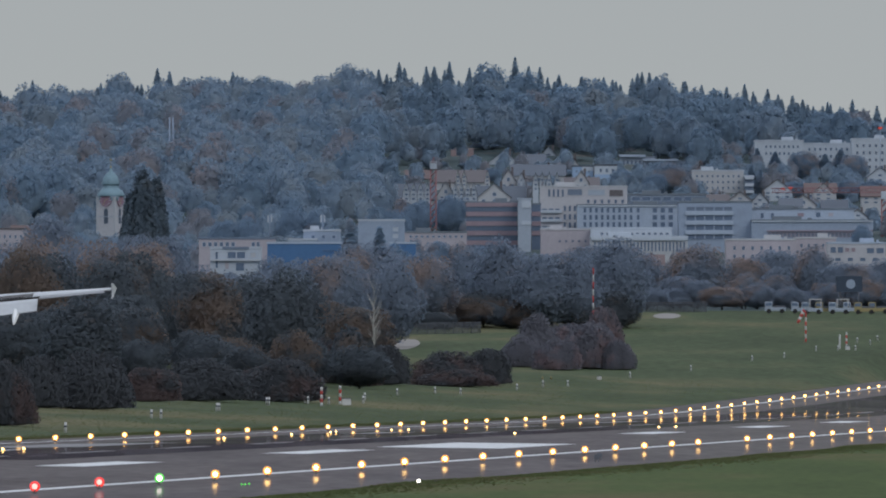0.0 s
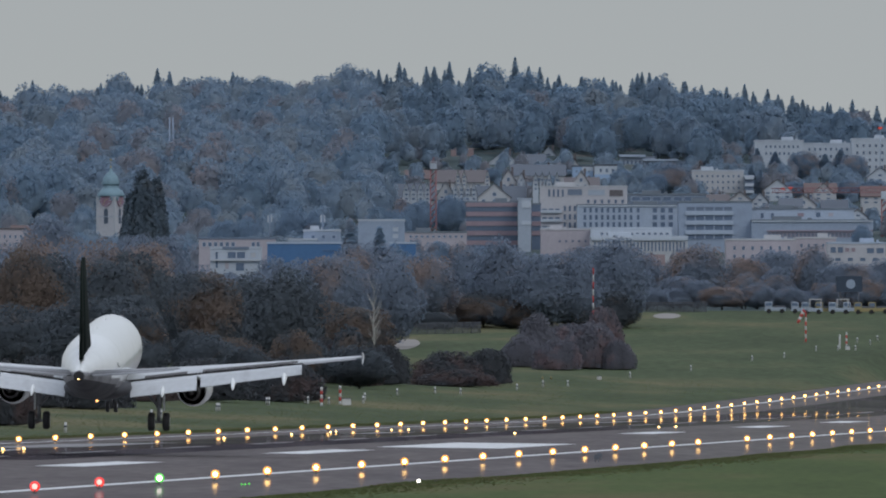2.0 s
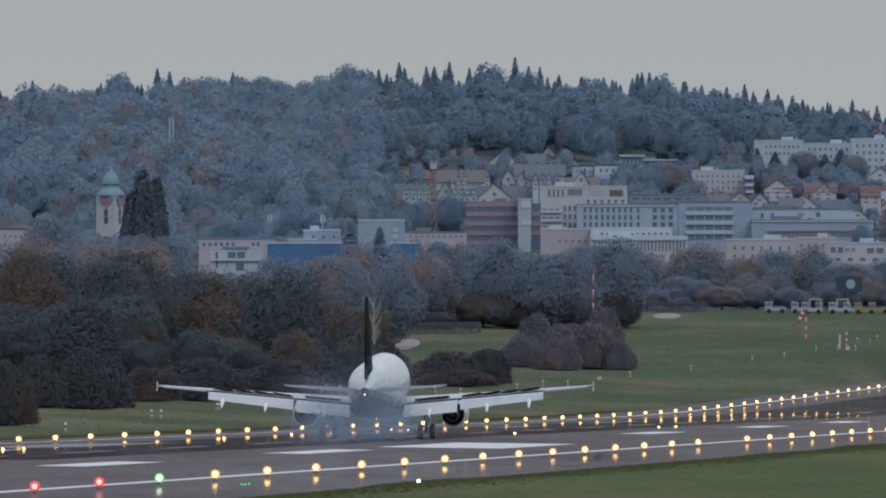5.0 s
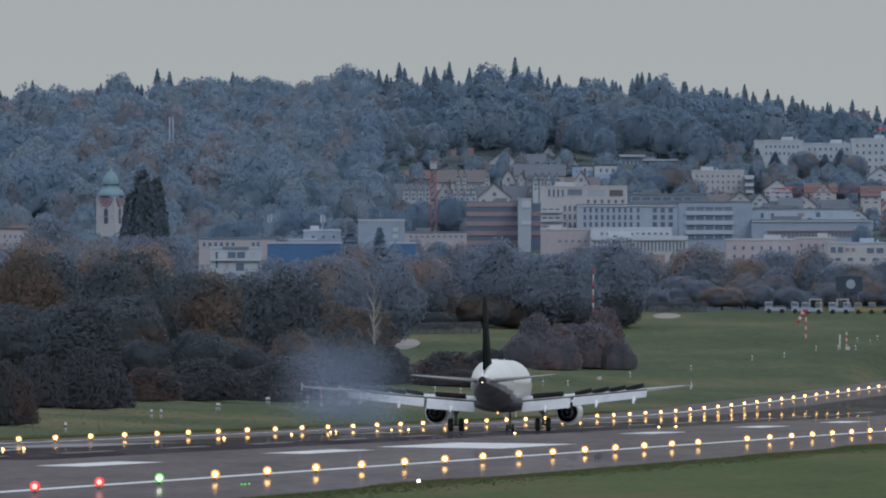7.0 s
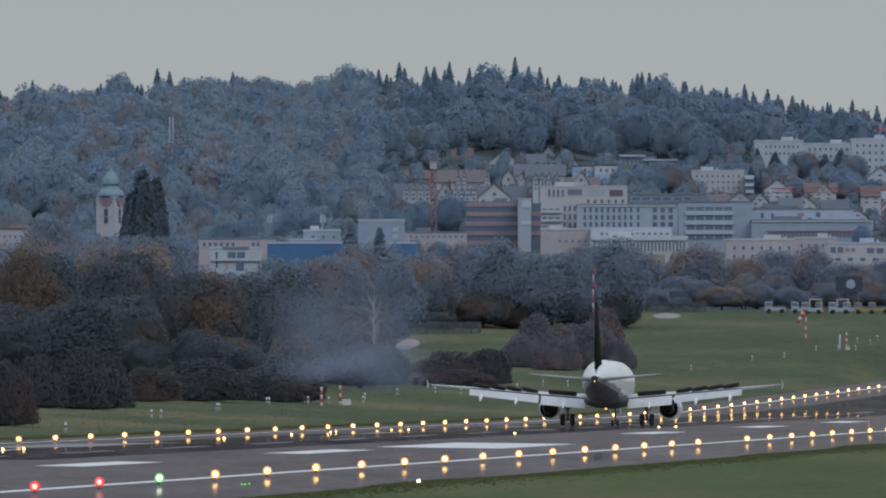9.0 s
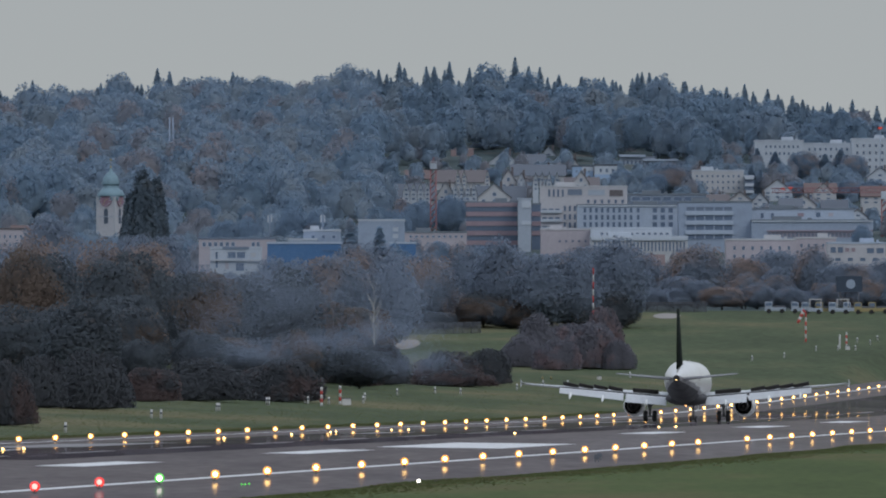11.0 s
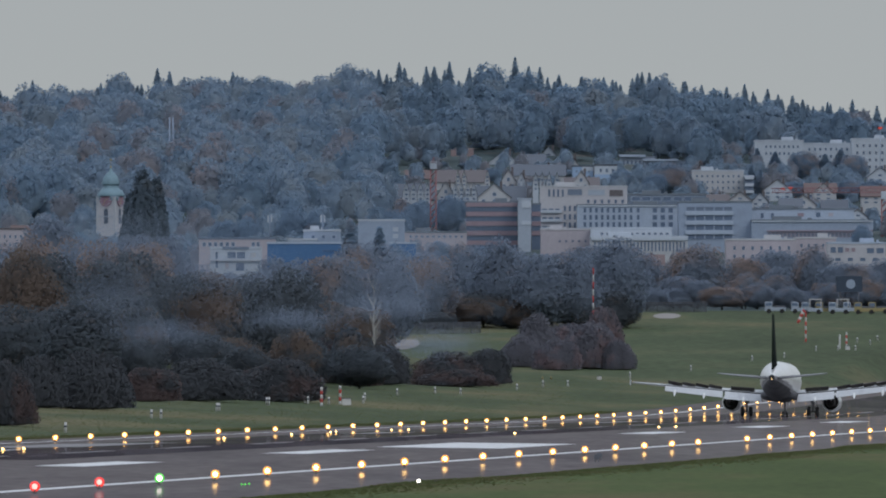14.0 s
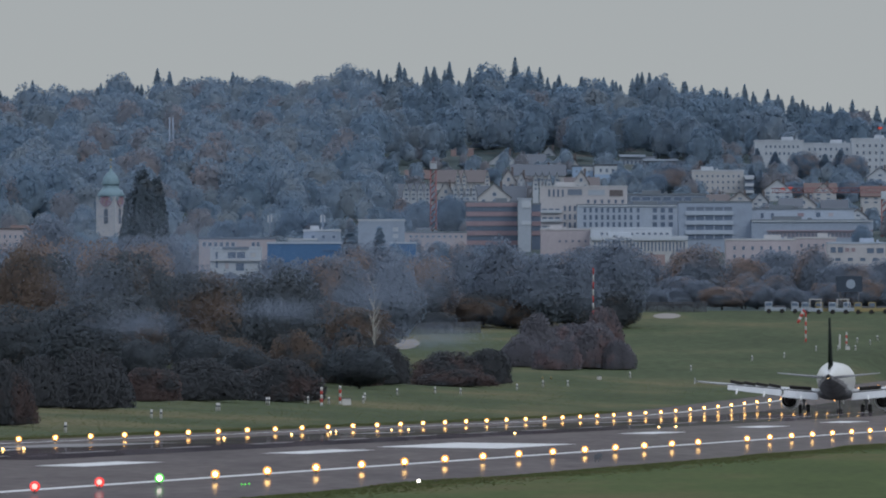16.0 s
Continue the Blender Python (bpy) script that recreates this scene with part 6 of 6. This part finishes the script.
def apron_corner():
    for u, y, kind, lab in ((73.55, 2985, 2, "white loader with a raised frame, parked"), (76.37, 2987, 1, "yellow tow tractor with a low bed"), (78.96, 2985, 2, "white loader with a raised frame, parked"),
                            (82.00, 2990, 0, "white flatbed service truck, parked"), (84.03, 2984, 1, "yellow tow tractor with a low bed"), (86.96, 2988, 1, "yellow tow tractor with a low bed"), (71.64, 2992, 0, "white flatbed service truck, parked"),
                            (66.46, 2994, 0, "white flatbed service truck, parked")):
        service_vehicle(u, y, kind, lab)
    x, y = 82.48, 3040
    z0, z1 = 21.38, 24.59
    b = gz(x, y)
    ob = empty("billboard", x, y, b, "dark blue board with a pale emblem on posts", "sign")
    bm = bmesh.new()
    box(bm, -2.65, 2.65, -0.1, 0.1, z0 - b, z1 - b)
    board = part("board", bevel(bm, 0.04), M["wall_sign_blue"], ob)
    bm = bmesh.new()
    bmesh.ops.create_circle(bm, cap_ends=True, segments=20, radius=0.95, matrix=Matrix.Translation((0.3, -0.125, (z0 + z1) / 2 - b)) @ Matrix.Rotation(radians(90), 4, "X"))
    bmesh.ops.solidify(bm, geom=bm.faces[:], thickness=0.02)
    part("emblem", bm, M["wall_cool_grey"], board)
    for a in (-1.9, 1.9):
        bm = bmesh.new()
        tube(bm, (a, 0.1, 0), (a, 0.1, z0 - b + 0.5), 0.12, None, 8)
        part("post", bm, M["wall_fence_grey"], ob)


def grass_tufts():
    """Longer grass along the edge of the paving."""
    r = np.random.default_rng(3)
    n = 60000
    y = r.uniform(560, 1250, n)
    q = 40.0 + np.abs(r.normal(0, 1, n)) * 2.2 - 0.25 - 0.7 * (np.sin(y * 0.05) + np.sin(y * 0.017 + 1)) * (r.random(n) < 0.5)
    y[20000:40000] = r.uniform(1150, 1900, 20000)         # the far edge
    q[20000:40000] = -36.0 - np.abs(r.normal(0, 1, 20000)) * 1.8 + 0.2
    y[40000:] = r.uniform(1200, 2300, n - 40000)          # the field beyond
    q[40000:] = -36.5 - r.uniform(0, 60, n - 40000)
    x = axis_x(y) + q
    z = ground_z(x, y) + np.where((q > WEST) & (q < EAST), 0.13, -0.01)
    h = r.uniform(0.02, 0.06, n) * np.where(y > 1200, 1.1, 1)
    w = r.uniform(0.06, 0.18, n)
    c = np.stack([x, y, z], 1)
    lean = r.normal(0, 0.05, (n, 2))
    v = np.stack([c + np.stack([-w, 0 * w, 0 * w], 1), c + np.stack([w, 0 * w, 0 * w], 1), c + np.stack([lean[:, 0], lean[:, 1], h], 1)], 1).reshape(-1, 3)
    tagged(new("grass_tufts", mesh_np("grass_tufts", v, np.arange(3 * n).reshape(n, 3), M["grass_blades"], np.tile((0.0, -0.25, 1.0), (3 * n, 1)))), "longer grass along the runway's paved edge", "grass", kind="stuff")


windsock()
marker_posts()
equipment()
inset_lamps()
patches()
fence(-14.18, 2610, -9.17, 2640, 2.4, "dark mesh fence at the wood's edge")
fence(-9.72, 2740, 6.87, 2760, 2.0, "dark mesh fence at the wood's edge")
fence(35.67, 3010, 53.02, 3015, 2.0, "dark mesh fence before the trees")
apron_corner()
grass_tufts()


# ---- tyre smoke ----
M["smoke"] = mat("tyre_smoke_droplets", (0.29, 0.355, 0.46), 0.9, 0.05, 2, spec=0.0)


def smoke_puff(seed, n, sx, sy, sz):
    r = np.random.default_rng(seed)
    k = max(6, n // 260)
    heads = r.normal(size=(k, 3)) * 0.55
    c = (heads[r.integers(k, size=n)] + r.normal(size=(n, 3)) * r.uniform(0.25, 0.6, (n, 1))) * (sx, sy, sz)
    d = r.normal(size=(n, 2, 3)) * 0.012
    v = np.stack([c, c + d[:, 0] * 1.6, c + d[:, 1] * 1.6], 1).reshape(-1, 3)
    return mesh_np("puff", v, np.arange(3 * n).reshape(n, 3), M["smoke"])


smoke = empty("tyre_smoke", -6.0, 1100, 0.2, "thin blue-grey tyre smoke drifting off the runway", "smoke")
puffs = []
for i in range(10):
    p_ = new("puff", smoke_puff(40 + i, 19000, 1.9, 3.0, 0.8 if i < 4 else 1.7))
    p_.parent = smoke
    puffs.append(p_)


# ---- what moves ----
def motions():
    rows = (
        (0, -33.18, 755.4, 5.06, 3.95, 1.0, -3.6),
        (0.5, -30.76, 806.0, 3.70, 3.88, 1.0, -3.6),
        (1, -28.07, 855.0, 2.72, 3.82, 1.0, -3.8),
        (1.5, -25.00, 902.5, 2.25, 3.75, 1.0, -3.5),
        (2, -21.80, 948.6, 1.74, 3.40, 0.8, -2.35),
        (2.5, -18.80, 993.2, 1.52, 3.55, 0.80, -1.25),
        (3, -15.66, 1031.6, 1.00, 3.60, 0.80, -1.00),
        (3.5, -12.83, 1062.9, 0.50, 3.40, 0.60, -0.60),
        (4, -9.95, 1095.5, 0.20, 3.11, 0.0, -0.96),
        (4.2, -8.90, 1108.9, 0.20, 3.00, 0.0, -1.10),
        (5.2, -4.15, 1177.3, 0.20, 2.28, 0.0, -3.00),
        (6.3, 1.26, 1255.2, 0.20, 1.60, 0.00, -4.30),
        (6.5, 2.30, 1268.9, 0.20, 1.20, -0.06, -4.33),
        (7, 4.92, 1302.6, 0.20, 0.10, -0.20, -4.40),
        (7.5, 7.56, 1335.4, 0.20, 0.00, -0.15, -4.33),
        (8, 10.43, 1367.5, 0.20, 0.00, -0.10, -4.25),
        (8.5, 13.21, 1398.9, 0.20, 0.00, -0.05, -4.17),
        (9, 15.68, 1429.7, 0.20, 0.00, 0.00, -4.10),
        (9.2, 16.66, 1441.8, 0.20, 0.00, 0.00, -4.09),
        (10.2, 21.58, 1501.2, 0.20, 0.00, 0.00, -4.03),
        (11.3, 26.62, 1564.5, 0.20, 0.00, 0.00, -3.97),
        (11.5, 27.62, 1575.8, 0.20, 0.00, 0.00, -3.96),
        (12, 30.11, 1603.9, 0.20, 0.00, 0.00, -3.93),
        (12.5, 32.43, 1631.7, 0.20, 0.00, 0.00, -3.90),
        (13, 34.51, 1659.3, 0.20, 0.00, 0.00, -3.90),
        (13.5, 36.52, 1686.8, 0.20, 0.00, 0.00, -3.90),
        (14, 38.56, 1714.2, 0.20, 0.00, 0.00, -3.90),
        (14.5, 40.72, 1741.5, 0.20, 0.00, 0.00, -3.90),
        (15, 42.93, 1768.9, 0.20, 0.00, 0.00, -3.90),
        (15.5, 45.33, 1796.3, 0.20, 0.00, 0.00, -3.90),
        (16, 47.78, 1823.9, 0.20, 0.00, 0.00, -3.90),
    )
    def stretch(t):
        """How far the gear's legs hang out: fully in the air, pressed in on the ground."""
        return 0.36 * min(1.0, max(0.0, (4.9 - t) / 1.2)) - 0.12

    walk(airplane, [(t, pose(x, y, z + stretch(t), pitch + 1.9 * stretch(t), roll, turn)) for t, x, y, z, pitch, roll, turn in rows])
    for g, s in main_gears:
        walk(g, [(t, pose(s * 3.8, 0, -stretch(t))) for t in (0.0, 3.7, 4.1, 4.5, 4.9, 16.0)])
    for e_, s in engine_pair:
        walk(e_, [(t, pose(s * 5.75, 0, 1.78 + k)) for t, k in ((0.0, 0.34), (4.1, 0.34), (5.6, 0.0), (16.0, 0.0))])
    for sp, mid in spoiler_panels:
        base = Matrix.Translation(mid)
        up = base @ Matrix.Rotation(radians(-30), 4, "X")
        walk(sp, [(0.0, base), (4.4, base), (5.6, up), (16.0, up)])

    # the wings bend up in flight and settle once the weight is on the wheels
    for w, s in wings:
        root = Matrix.Translation((s * 1.9, 0, 2.7))
        # The 0.20 lift of the whole wing is set to fit the camera's view.
        bent = Matrix.Translation((0, 0, 0.20)) @ root @ Matrix.Rotation(radians(-2.1 * s), 4, "Y") @ root.inverted()
        rest = Matrix.Identity(4)
        walk(w, [(0.0, bent), (4.1, bent), (5.6, rest), (16.0, rest)])
    # smoke: lies low under the touchdown point, bursts out behind the wheels, then rises, drifts and thins
    for i, puff in enumerate(puffs):
        a = i * 2.4
        sx = (-3.6, 3.6)[i % 2]
        start = Vector((sx + 0.6 * math.cos(a), -6.0 + 2.0 * (i // 2), -7.0))
        t0 = 3.62 + 0.05 * (i // 2)
        burst = Vector((sx + 0.3 * math.cos(a), start.y - 2, 0.35 + 0.06 * (i // 2)))
        lift_ = 1.0 + 0.42 * i
        mid_ = Vector((-1.2 + 1.3 * math.cos(a), start.y, lift_))
        late = Vector((-1.5 + 1.9 * math.cos(a), start.y + 4, 2.2 + lift_ * 1.0))
        far = Vector((-1.2 + 3.2 * math.cos(a), start.y + 10, 3.6 + lift_ * 1.35))
        last = Vector((-5 + 10.0 * math.cos(a), start.y + 26, 5.0 + lift_ * 1.9))
        rows_ = ((0.0, start, 0), (t0, start, 0), (t0 + 0.3, burst, 10), (6.3, mid_, 30), (7.5, late, 42), (9.2, far, 55), (12.5, last, 75), (16.0, last + Vector((-2.5 + 3 * math.cos(a), 8, 1.0 + 0.2 * i)), 90))
        walk(puff, [(t, Matrix.Translation(v) @ Matrix.Rotation(radians(g), 4, "Z")) for t, v, g in rows_])


motions()
